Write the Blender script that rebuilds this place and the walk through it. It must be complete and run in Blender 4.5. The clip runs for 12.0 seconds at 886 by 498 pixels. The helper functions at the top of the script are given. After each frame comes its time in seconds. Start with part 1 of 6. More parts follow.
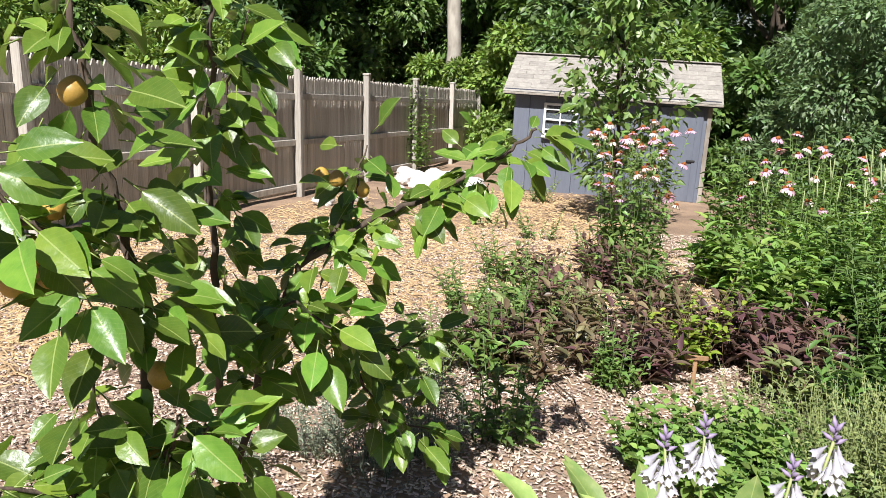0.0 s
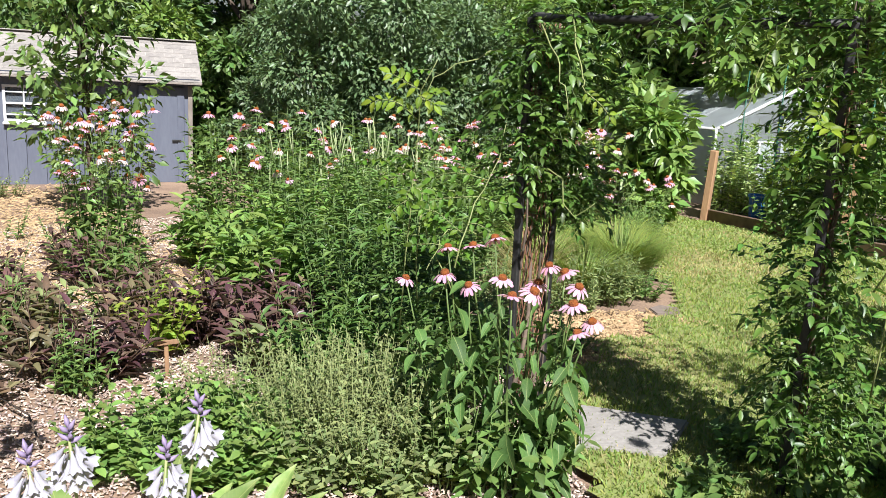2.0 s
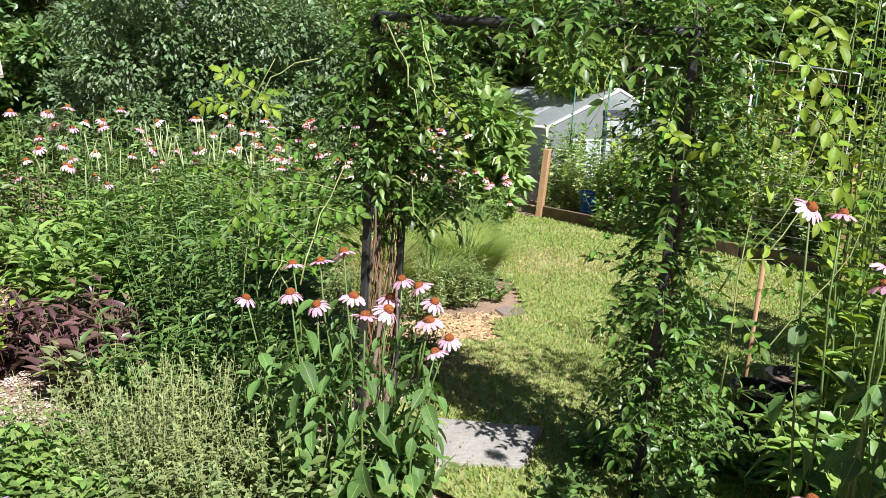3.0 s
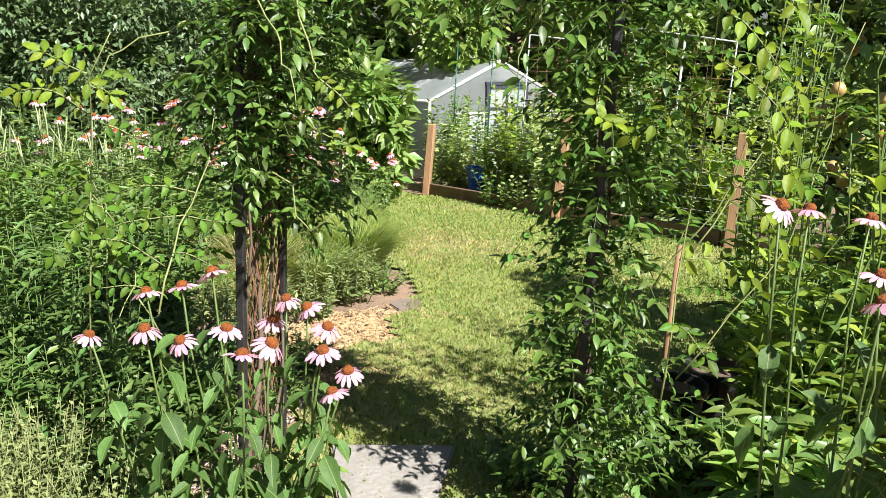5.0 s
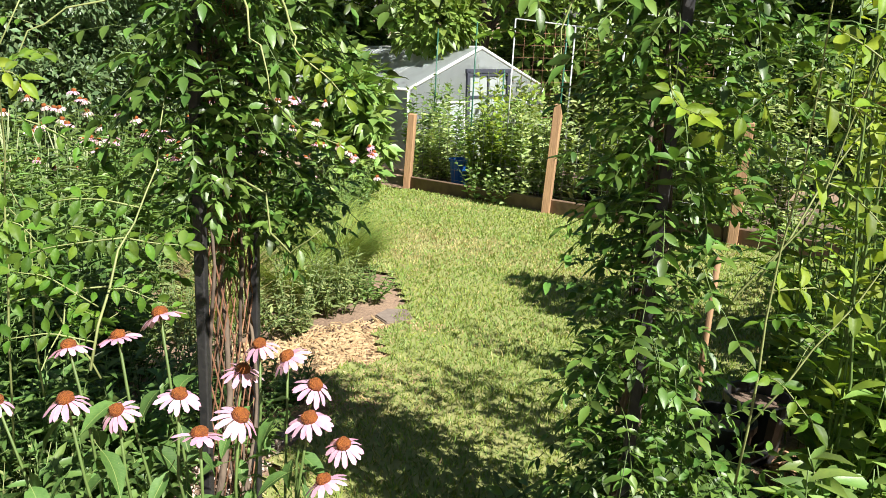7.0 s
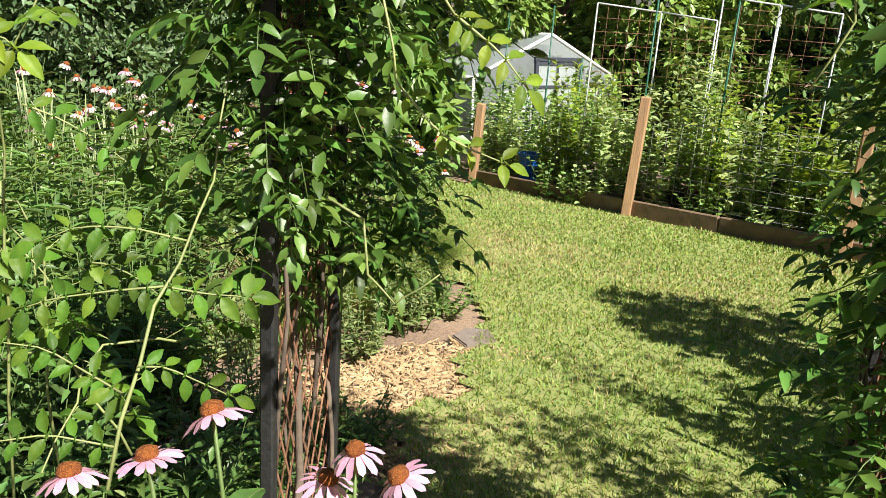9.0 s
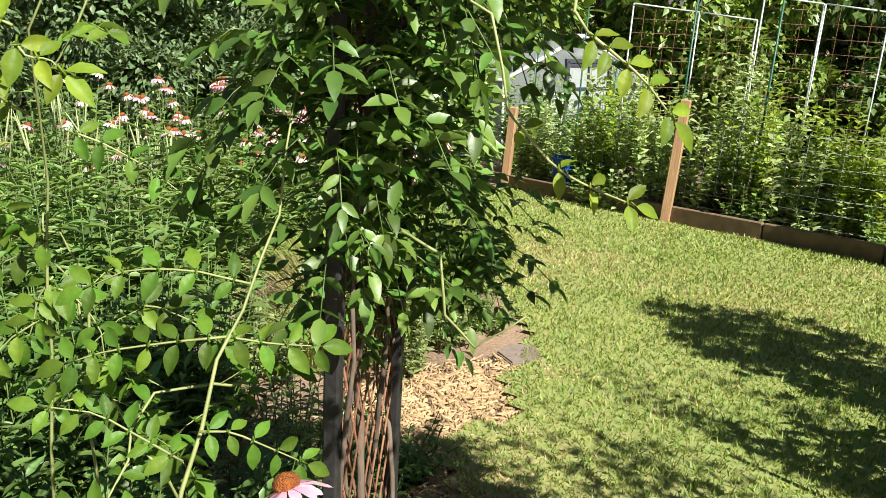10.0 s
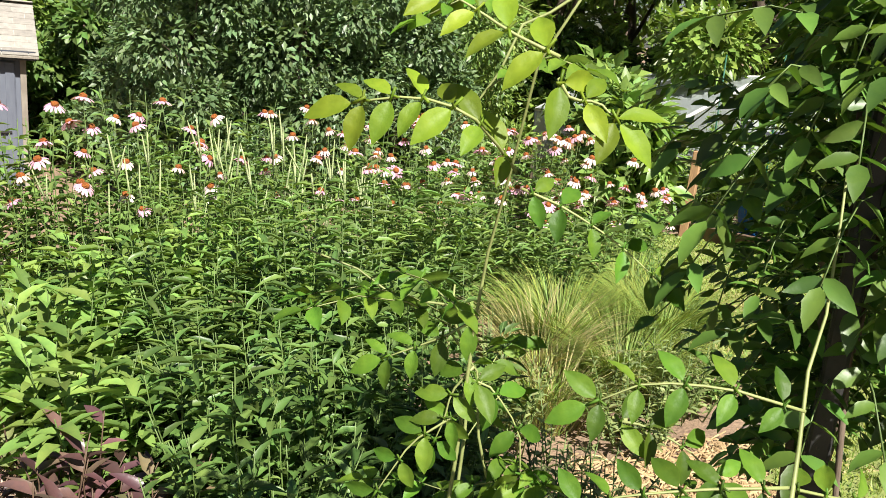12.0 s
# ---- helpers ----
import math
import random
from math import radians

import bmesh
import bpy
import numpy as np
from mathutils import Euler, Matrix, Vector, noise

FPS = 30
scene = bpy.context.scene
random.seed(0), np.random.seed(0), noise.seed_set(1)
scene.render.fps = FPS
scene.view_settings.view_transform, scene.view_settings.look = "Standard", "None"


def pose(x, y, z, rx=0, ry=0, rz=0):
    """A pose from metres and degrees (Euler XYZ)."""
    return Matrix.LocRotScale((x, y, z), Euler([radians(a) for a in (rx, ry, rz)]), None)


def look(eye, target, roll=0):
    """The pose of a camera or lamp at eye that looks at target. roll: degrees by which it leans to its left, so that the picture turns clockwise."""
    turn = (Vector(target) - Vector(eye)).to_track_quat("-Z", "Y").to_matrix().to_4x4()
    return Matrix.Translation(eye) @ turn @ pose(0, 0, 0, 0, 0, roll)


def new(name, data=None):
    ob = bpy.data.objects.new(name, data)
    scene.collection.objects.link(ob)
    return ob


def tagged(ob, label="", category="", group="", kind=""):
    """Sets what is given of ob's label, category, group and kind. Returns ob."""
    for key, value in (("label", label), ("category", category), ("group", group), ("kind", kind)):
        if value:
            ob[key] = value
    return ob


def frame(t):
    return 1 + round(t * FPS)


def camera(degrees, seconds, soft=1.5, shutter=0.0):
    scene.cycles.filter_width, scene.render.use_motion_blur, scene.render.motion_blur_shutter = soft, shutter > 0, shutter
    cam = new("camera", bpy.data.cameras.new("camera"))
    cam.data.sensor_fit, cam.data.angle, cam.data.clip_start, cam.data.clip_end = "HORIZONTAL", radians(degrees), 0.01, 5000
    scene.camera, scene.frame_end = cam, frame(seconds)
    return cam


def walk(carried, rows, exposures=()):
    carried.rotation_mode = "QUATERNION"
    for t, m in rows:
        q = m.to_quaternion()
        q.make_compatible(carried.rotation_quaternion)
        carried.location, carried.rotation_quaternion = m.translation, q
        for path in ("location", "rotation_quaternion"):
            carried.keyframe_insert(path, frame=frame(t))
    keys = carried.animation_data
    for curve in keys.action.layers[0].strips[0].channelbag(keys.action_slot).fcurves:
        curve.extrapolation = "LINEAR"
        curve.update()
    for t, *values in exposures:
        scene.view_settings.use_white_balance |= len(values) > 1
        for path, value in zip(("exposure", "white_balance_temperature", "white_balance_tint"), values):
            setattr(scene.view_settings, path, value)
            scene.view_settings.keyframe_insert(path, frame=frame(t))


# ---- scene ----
cam = camera(58.1, 12.0, soft=0.3)
METRES, EYE, TILT, LEAN, TURN = 3.2, 1.5, -14.0, -1.5, 0.0
ROWS = [
    (0.0, 0.0, 0.0, 0.0, -0.0, 0.0, -0.0),
    (0.5, 0.0233, -0.0216, -0.0014, -3.25, -0.51, 1.5),
    (1.0, 0.0335, -0.0344, -0.005, -12.88, -1.23, 3.98),
    (1.5, 0.0673, -0.027, -0.0043, -25.38, -2.44, 6.21),
    (2.0, 0.1037, -0.0106, -0.0032, -33.65, -3.56, 6.81),
    (2.5, 0.1216, 0.011, -0.0022, -39.14, -4.76, 7.11),
    (3.0, 0.133, 0.0444, 0.0142, -45.44, -5.32, 7.52),
    (3.5, 0.1476, 0.0568, 0.0184, -52.65, -6.72, 8.21),
    (5.5, 0.2629, 0.1901, 0.0394, -54.51, -9.04, 9.35),
    (6.0, 0.2877, 0.2226, 0.04, -55.66, -9.6, 9.34),
    (6.5, 0.3295, 0.2486, 0.0434, -56.02, -9.51, 9.53),
    (8.5, 0.4321, 0.4039, 0.0522, -55.01, -10.11, 7.92),
    (9.0, 0.4851, 0.4497, 0.0611, -52.36, -9.85, 8.14),
    (9.5, 0.506, 0.4777, 0.0691, -51.08, -9.72, 8.47),
    (10.0, 0.5057, 0.5049, 0.0769, -50.71, -9.54, 8.55),
    (10.5, 0.5012, 0.5458, 0.0826, -47.81, -8.93, 8.87),
    (11.0, 0.5058, 0.5927, 0.0962, -42.5, -7.58, 9.36),
    (11.5, 0.4827, 0.6465, 0.1057, -41.76, -6.11, 7.76),
    (12.0, 0.4658, 0.6864, 0.1086, -41.4, -5.66, 6.82),
]
walk(cam, [(t, pose(0, 0, EYE, TILT, LEAN, TURN) @ pose(METRES * x, METRES * y, METRES * z, 90 + pitch, roll, yaw)) for t, x, y, z, yaw, pitch, roll in ROWS], exposures=[(0.0, 0.9, 6050, 12), (1.5, 0.95, 5850, 14), (2.5, 0.96, 5850, 14), (3.5, 1.14, 6000, 14), (6.0, 1.16, 6200, 12), (9.5, 1.06, 6350, 10), (12.0, 1.12, 6450, 9)])




# ---- world, sun ----
SUN_AZ, SUN_EL = 194.0, 47.0
world = bpy.data.worlds.new("sky")
scene.world = world
world.use_nodes = True
wn = world.node_tree
sky = wn.nodes.new("ShaderNodeTexSky")
sky.sky_type, sky.sun_disc = "NISHITA", False
sky.sun_elevation, sky.sun_rotation = radians(SUN_EL), radians(SUN_AZ)
wn.links.new(sky.outputs[0], wn.nodes["Background"].inputs[0])
wn.nodes["Background"].inputs[1].default_value = 0.03
sun = new("sun", bpy.data.lights.new("sun", "SUN"))
sun.data.energy, sun.data.angle, sun.data.color = 5.0, radians(0.55), (1.0, 0.95, 0.86)
to_sun = Vector((math.sin(radians(SUN_AZ)) * math.cos(radians(SUN_EL)), math.cos(radians(SUN_AZ)) * math.cos(radians(SUN_EL)), math.sin(radians(SUN_EL))))
sun.matrix_world = look(to_sun * 40, (0, 0, 0))

rng = np.random.default_rng(7)


# ---- materials ----
def mat(name, base, base2=None, rough=0.7, scale=30.0, bump=0.25, island=0.0, per_object=0.0, metal=0.0, translucent=0.0, fine=4.0, spec=0.5, stretch=(1, 1, 1), tip=None, vein=False):
    """base and base2 mixed by noise at two scales, with relief; island and per_object vary the brightness piece by piece."""
    m = bpy.data.materials.new(name)
    m.use_nodes = True
    nt = m.node_tree
    n, l = nt.nodes, nt.links
    p = n["Principled BSDF"]
    p.inputs["Roughness"].default_value, p.inputs["Metallic"].default_value = rough, metal
    p.inputs["Specular IOR Level"].default_value = spec
    base2 = base2 or tuple(c * 0.65 for c in base)
    co = n.new("ShaderNodeTexCoord")
    mp = n.new("ShaderNodeMapping")
    mp.inputs["Scale"].default_value = stretch
    l.new(co.outputs["Object"], mp.inputs["Vector"])
    n1, n2 = n.new("ShaderNodeTexNoise"), n.new("ShaderNodeTexNoise")
    n1.inputs["Scale"].default_value, n2.inputs["Scale"].default_value = scale, scale / fine / 2
    n1.inputs["Detail"].default_value = 5
    for k in (n1, n2):
        l.new(mp.outputs[0], k.inputs["Vector"])
    add = n.new("ShaderNodeMath")
    add.operation = "ADD"
    l.new(n1.outputs[0], add.inputs[0])
    l.new(n2.outputs[0], add.inputs[1])
    ramp = n.new("ShaderNodeMapRange")
    ramp.inputs[1].default_value, ramp.inputs[2].default_value = 0.72, 1.28
    l.new(add.outputs[0], ramp.inputs[0])
    mix = n.new("ShaderNodeMix")
    mix.data_type = "RGBA"
    mix.inputs["A"].default_value, mix.inputs["B"].default_value = (*base, 1), (*base2, 1)
    l.new(ramp.outputs[0], mix.inputs["Factor"])
    col = mix.outputs["Result"]
    for amount, node, sock in ((island, "ShaderNodeNewGeometry", "Random Per Island"), (per_object, "ShaderNodeObjectInfo", "Random")):
        if amount:
            g = n.new(node)
            r = n.new("ShaderNodeMapRange")
            r.inputs[3].default_value, r.inputs[4].default_value = 1 - amount, 1 + amount
            l.new(g.outputs[sock], r.inputs[0])
            hs = n.new("ShaderNodeHueSaturation")
            l.new(col, hs.inputs["Color"])
            l.new(r.outputs[0], hs.inputs["Value"])
            if tip:
                r2 = n.new("ShaderNodeMapRange")
                r2.inputs[3].default_value, r2.inputs[4].default_value = 0.5 - tip, 0.5 + tip
                mul = n.new("ShaderNodeMath")
                mul.operation = "FRACT"
                m7 = n.new("ShaderNodeMath")
                m7.operation = "MULTIPLY"
                m7.inputs[1].default_value = 7.31
                l.new(g.outputs[sock], m7.inputs[0])
                l.new(m7.outputs[0], mul.inputs[0])
                l.new(mul.outputs[0], r2.inputs[0])
                l.new(r2.outputs[0], hs.inputs["Hue"])
            col = hs.outputs[0]
    if vein:
        sx = n.new("ShaderNodeSeparateXYZ")
        l.new(co.outputs["Object"], sx.inputs[0])
        def calc(op, a, v):
            k = n.new("ShaderNodeMath")
            k.operation = op
            for i, q in enumerate((a, v)):
                if q is None:
                    continue
                if isinstance(q, (int, float)):
                    k.inputs[i].default_value = q
                else:
                    l.new(q, k.inputs[i])
            return k.outputs[0]
        away = calc("ABSOLUTE", sx.outputs[1], None)
        rib = calc("LESS_THAN", away, 0.0011)
        side = calc("MULTIPLY", calc("GREATER_THAN", calc("SINE", calc("MULTIPLY", calc("SUBTRACT", sx.outputs[0], away), 620.0), None), 0.9), 0.14)
        fac = calc("MULTIPLY", calc("MAXIMUM", rib, side), 0.55)
        light = n.new("ShaderNodeMix")
        light.data_type = "RGBA"
        light.inputs["B"].default_value = (0.36, 0.42, 0.14, 1)
        l.new(fac, light.inputs["Factor"])
        l.new(col, light.inputs["A"])
        col = light.outputs["Result"]
    l.new(col, p.inputs["Base Color"])
    if bump:
        b = n.new("ShaderNodeBump")
        b.inputs["Strength"].default_value, b.inputs["Distance"].default_value = bump, 0.01
        l.new(n1.outputs[0], b.inputs["Height"])
        l.new(b.outputs[0], p.inputs["Normal"])
    if translucent:
        t = n.new("ShaderNodeBsdfTranslucent")
        warm = n.new("ShaderNodeMix")
        warm.data_type, warm.blend_type = "RGBA", "MULTIPLY"
        warm.inputs["Factor"].default_value = 1.0
        warm.inputs["B"].default_value = (1.3, 1.35, 0.5, 1)
        l.new(col, warm.inputs["A"])
        l.new(warm.outputs["Result"], t.inputs["Color"])
        ms = n.new("ShaderNodeMixShader")
        ms.inputs[0].default_value = translucent
        l.new(p.outputs[0], ms.inputs[1])
        l.new(t.outputs[0], ms.inputs[2])
        l.new(ms.outputs[0], n["Material Output"].inputs["Surface"])
    return m


def leaf_mat(name, base, island=0.45, rough=0.42, translucent=0.24, tip=0.02):
    base = (base[0] * 1.07, base[1], base[2] * 1.1)
    return mat(name, base, tuple(c * f for c, f in zip(base, (1.35, 1.2, 1.1))), rough=rough, scale=60, bump=0.1, island=island, translucent=translucent, spec=0.5, tip=tip)


LEAF_PEAR = mat("pear_leaf", (0.095, 0.18, 0.022), (0.15, 0.235, 0.03), rough=0.36, scale=45, bump=0.2, per_object=0.45, translucent=0.22, tip=0.02, vein=True)
LEAF_WOODS = leaf_mat("woods_leaf", (0.08, 0.155, 0.035), island=0.5, translucent=0.2)
LEAF_WOODS2 = leaf_mat("woods_leaf_light", (0.15, 0.25, 0.05))
LEAF_SHRUB = leaf_mat("shrub_leaf", (0.1, 0.175, 0.07))
LEAF_FRUIT = leaf_mat("fruit_leaf", (0.115, 0.205, 0.05), island=0.5)
LEAF_FRESH = leaf_mat("fresh_leaf", (0.14, 0.25, 0.055), island=0.45)
LEAF_YELLOW = leaf_mat("yellow_green_leaf", (0.2, 0.3, 0.04), translucent=0.34)
LEAF_DARK = leaf_mat("dark_green_leaf", (0.085, 0.165, 0.038), island=0.45)
LEAF_VINE = leaf_mat("vine_leaf", (0.075, 0.16, 0.026), rough=0.42, island=0.5)
LEAF_PURPLE = leaf_mat("maroon_leaf", (0.095, 0.06, 0.05), island=0.6, rough=0.38, translucent=0.12, tip=0.06)
LEAF_BRONZE = leaf_mat("bronze_leaf", (0.13, 0.12, 0.06), island=0.6, tip=0.06)
LEAF_TOMATO = leaf_mat("tomato_leaf", (0.27, 0.38, 0.14), island=0.45, rough=0.55)
LEAF_SILVER = leaf_mat("silver_leaf", (0.17, 0.22, 0.15), rough=0.65)
LEAF_SAGE = leaf_mat("sage_leaf", (0.175, 0.24, 0.085), rough=0.6)
GRASS = leaf_mat("grass_blade", (0.185, 0.275, 0.055), island=0.3, rough=0.55, tip=0.035)
GRASS_DRY = leaf_mat("dry_grass", (0.31, 0.31, 0.13), island=0.3, rough=0.7, tip=0.02)
STEM = mat("green_stem", (0.13, 0.2, 0.05), rough=0.55, island=0.2)
STEM_PALE = mat("pale_stem", (0.3, 0.34, 0.12), rough=0.55, island=0.2)
STEM_RED = mat("brown_stem", (0.13, 0.08, 0.05), rough=0.6, island=0.2)
BARK = mat("bark", (0.11, 0.08, 0.055), (0.05, 0.035, 0.025), rough=0.9, scale=60, bump=0.8, stretch=(1, 1, 0.25))
BARK_PALE = mat("pale_bark", (0.42, 0.38, 0.32), (0.2, 0.17, 0.14), rough=0.9, scale=8, bump=0.6, stretch=(1, 1, 0.4))
PETAL = mat("pink_petal", (0.75, 0.33, 0.51), (0.8, 0.52, 0.65), rough=0.6, scale=90, bump=0.1, island=0.12, translucent=0.3, stretch=(1, 1, 1))
PETAL_FADED = mat("faded_petal", (0.82, 0.55, 0.58), (0.82, 0.7, 0.66), rough=0.7, scale=90, bump=0.1, island=0.15, translucent=0.3)
PETAL_WHITE = mat("white_petal", (0.58, 0.57, 0.64), (0.42, 0.4, 0.48), rough=0.6, scale=70, bump=0.1, island=0.08, translucent=0.3)
CONE = mat("flower_cone", (0.42, 0.13, 0.015), (0.2, 0.05, 0.01), rough=0.8, scale=500, bump=0.9)
SPIKE = mat("pale_flower_spike", (0.42, 0.46, 0.25), (0.3, 0.37, 0.15), rough=0.8, scale=120, bump=0.5, island=0.15)
PEAR = mat("pear_skin", (0.5, 0.3, 0.06), (0.36, 0.24, 0.05), rough=0.45, scale=40, bump=0.08, per_object=0.2)
APPLE = mat("apple_skin", (0.5, 0.42, 0.14), (0.5, 0.24, 0.1), rough=0.4, scale=25, bump=0.05, per_object=0.15)
WOOD_GREY = mat("weathered_board", (0.5, 0.46, 0.4), (0.3, 0.27, 0.23), rough=0.9, scale=14, bump=0.6, per_object=0.2, stretch=(6, 6, 0.5))
WOOD_POST = mat("cedar_post", (0.4, 0.24, 0.12), (0.26, 0.15, 0.08), rough=0.85, scale=14, bump=0.5, per_object=0.15, stretch=(6, 6, 0.4))
WOOD_BED = mat("bed_board", (0.2, 0.13, 0.08), (0.1, 0.065, 0.045), rough=0.9, scale=10, bump=0.6, per_object=0.2)
PAINT_GREY = mat("grey_blue_paint", (0.13, 0.145, 0.18), (0.105, 0.115, 0.15), rough=0.6, scale=10, bump=0.15, per_object=0.05, stretch=(3, 3, 0.6))
PAINT_DARK = mat("dark_trim_paint", (0.05, 0.055, 0.075), rough=0.6, scale=20, bump=0.15)
PAINT_WHITE = mat("white_paint", (0.75, 0.75, 0.73), (0.62, 0.62, 0.6), rough=0.5, scale=30, bump=0.1)
SHINGLE = mat("asphalt_shingle", (0.36, 0.33, 0.29), (0.24, 0.22, 0.2), rough=0.95, scale=120, bump=0.7, per_object=0.14)
IRON = mat("black_iron", (0.014, 0.014, 0.015), (0.035, 0.033, 0.031), rough=0.55, scale=45, bump=0.3, spec=0.5)
PIPE = mat("galvanised_pipe", (0.6, 0.62, 0.62), (0.45, 0.47, 0.48), rough=0.45, scale=30, bump=0.1, metal=0.3)
WIRE_RUST = mat("rusted_mesh", (0.28, 0.14, 0.07), (0.16, 0.07, 0.04), rough=0.8, scale=60, bump=0.3)
WIRE = mat("fence_wire", (0.3, 0.3, 0.29), rough=0.5, metal=0.6, scale=80, bump=0.1)
STAKE = mat("green_stake", (0.02, 0.12, 0.07), rough=0.45, scale=60, bump=0.2)
BLUE = mat("blue_plastic", (0.02, 0.15, 0.55), (0.015, 0.11, 0.42), rough=0.4, scale=10, bump=0.05)
PLASTIC_BLACK = mat("black_plastic", (0.018, 0.018, 0.02), (0.03, 0.03, 0.03), rough=0.45, scale=30, bump=0.1)
STONE = mat("concrete_paver", (0.37, 0.345, 0.31), (0.27, 0.25, 0.22), rough=0.9, scale=40, bump=0.5)
STONE_BROWN = mat("brown_stone", (0.26, 0.21, 0.17), (0.17, 0.13, 0.1), rough=0.9, scale=30, bump=0.5)
STONE_WHITE = mat("pale_rubble", (0.64, 0.61, 0.57), (0.5, 0.48, 0.46), rough=0.85, scale=12, bump=0.6)
CHIP = mat("wood_chip", (0.56, 0.46, 0.38), (0.36, 0.26, 0.19), rough=0.9, scale=50, bump=0.4, island=0.65, tip=0.03)
STRAW = mat("straw", (0.5, 0.36, 0.19), (0.34, 0.22, 0.11), rough=0.8, scale=50, bump=0.2, island=0.3)
GROUND = mat("mulched_soil", (0.38, 0.26, 0.17), (0.19, 0.125, 0.085), rough=0.95, scale=55, bump=1.0, fine=14)
LAWN = mat("lawn_turf", (0.19, 0.25, 0.06), (0.29, 0.29, 0.1), rough=0.95, scale=14, bump=0.9, fine=12)
LITTER_LEAF = mat("dry_leaf", (0.36, 0.22, 0.12), (0.2, 0.11, 0.06), rough=0.85, scale=50, bump=0.3, island=0.5)
SOIL = mat("bed_soil", (0.1, 0.065, 0.045), (0.2, 0.14, 0.1), rough=0.95, scale=40, bump=0.9)


def glass_mat(name, tint, rough, clear):
    m = bpy.data.materials.new(name)
    m.use_nodes = True
    n, l = m.node_tree.nodes, m.node_tree.links
    p = n["Principled BSDF"]
    p.inputs["Base Color"].default_value, p.inputs["Roughness"].default_value = (*tint, 1), rough
    tr = n.new("ShaderNodeBsdfTransparent")
    through_light = n.new("ShaderNodeBsdfTranslucent")
    through_light.inputs["Color"].default_value = (*(min(1, 1.3 * c) for c in tint), 1)
    sheet = n.new("ShaderNodeMixShader")
    sheet.inputs[0].default_value = 0.0 if rough < 0.1 else 0.5
    l.new(p.outputs[0], sheet.inputs[1])
    l.new(through_light.outputs[0], sheet.inputs[2])
    ms = n.new("ShaderNodeMixShader")
    nz = n.new("ShaderNodeTexNoise")
    nz.inputs["Scale"].default_value = 3
    r = n.new("ShaderNodeMapRange")
    r.inputs[3].default_value, r.inputs[4].default_value = clear - 0.12, clear + 0.12
    l.new(nz.outputs[0], r.inputs[0])
    l.new(r.outputs[0], ms.inputs[0])
    l.new(sheet.outputs[0], ms.inputs[1])
    l.new(tr.outputs[0], ms.inputs[2])
    l.new(ms.outputs[0], n["Material Output"].inputs["Surface"])
    return m


POLYCARB = glass_mat("polycarbonate", (0.62, 0.66, 0.66), 0.3, 0.22)
POLYWALL = glass_mat("polycarbonate_wall", (0.5, 0.53, 0.53), 0.3, 0.35)
PANE = glass_mat("window_glass", (0.12, 0.14, 0.16), 0.05, 0.35)


# ---- ground height ----
def gz(x, y):
    z = -0.058 * min(y, 26) - 0.012 * x
    if x > 0:
        z -= 0.0025 * min(x, 18) ** 2
    return z


# ---- mesh helpers ----
def mesh_from(name, v, f, smooth=False):
    """v: (n, 3) array; f: list of tuples, or an (m, k) array of equal faces."""
    me = bpy.data.meshes.new(name)
    v = np.asarray(v, dtype=np.float32)
    if isinstance(f, np.ndarray):
        m, k = f.shape
        me.vertices.add(len(v))
        me.vertices.foreach_set("co", v.ravel())
        me.loops.add(m * k)
        me.loops.foreach_set("vertex_index", f.astype(np.int32).ravel())
        me.polygons.add(m)
        me.polygons.foreach_set("loop_start", np.arange(0, m * k, k, dtype=np.int32))
        me.polygons.foreach_set("loop_total", np.full(m, k, dtype=np.int32))
        me.update(calc_edges=True)
    else:
        me.from_pydata(v.tolist(), [], f)
    if smooth:
        me.polygons.foreach_set("use_smooth", np.ones(len(me.polygons), dtype=bool))
    return me


def part(name, me, material, parent, label="", at=None, kind=""):
    """Links a mesh (or a bmesh) as one object under a thing."""
    if isinstance(me, bmesh.types.BMesh):
        b, me = me, bpy.data.meshes.new(name)
        b.to_mesh(me)
        b.free()
    if material and not me.materials:
        me.materials.append(material)
    ob = new(name, me)
    if parent:
        ob.parent = parent
    if at is not None:
        ob.matrix_local = at
    if label or kind:
        tagged(ob, label, kind=kind)
    return ob


def thing(name, at, label, category, group="", kind=""):
    ob = new(name)
    ob.empty_display_size = 0.1
    ob.matrix_world = at if isinstance(at, Matrix) else Matrix.Translation(at)
    return tagged(ob, label, category, group, kind)


def box_bm(size, at=None, bevel=0.0, bm=None):
    bm = bm or bmesh.new()
    m = (at or Matrix()) @ Matrix.Diagonal((*size, 1))
    r = bmesh.ops.create_cube(bm, size=1, matrix=m)
    if bevel:
        edges = list({e for v in r["verts"] for e in v.link_edges})
        bmesh.ops.bevel(bm, geom=edges, offset=bevel, segments=1, affect="EDGES")
    return bm


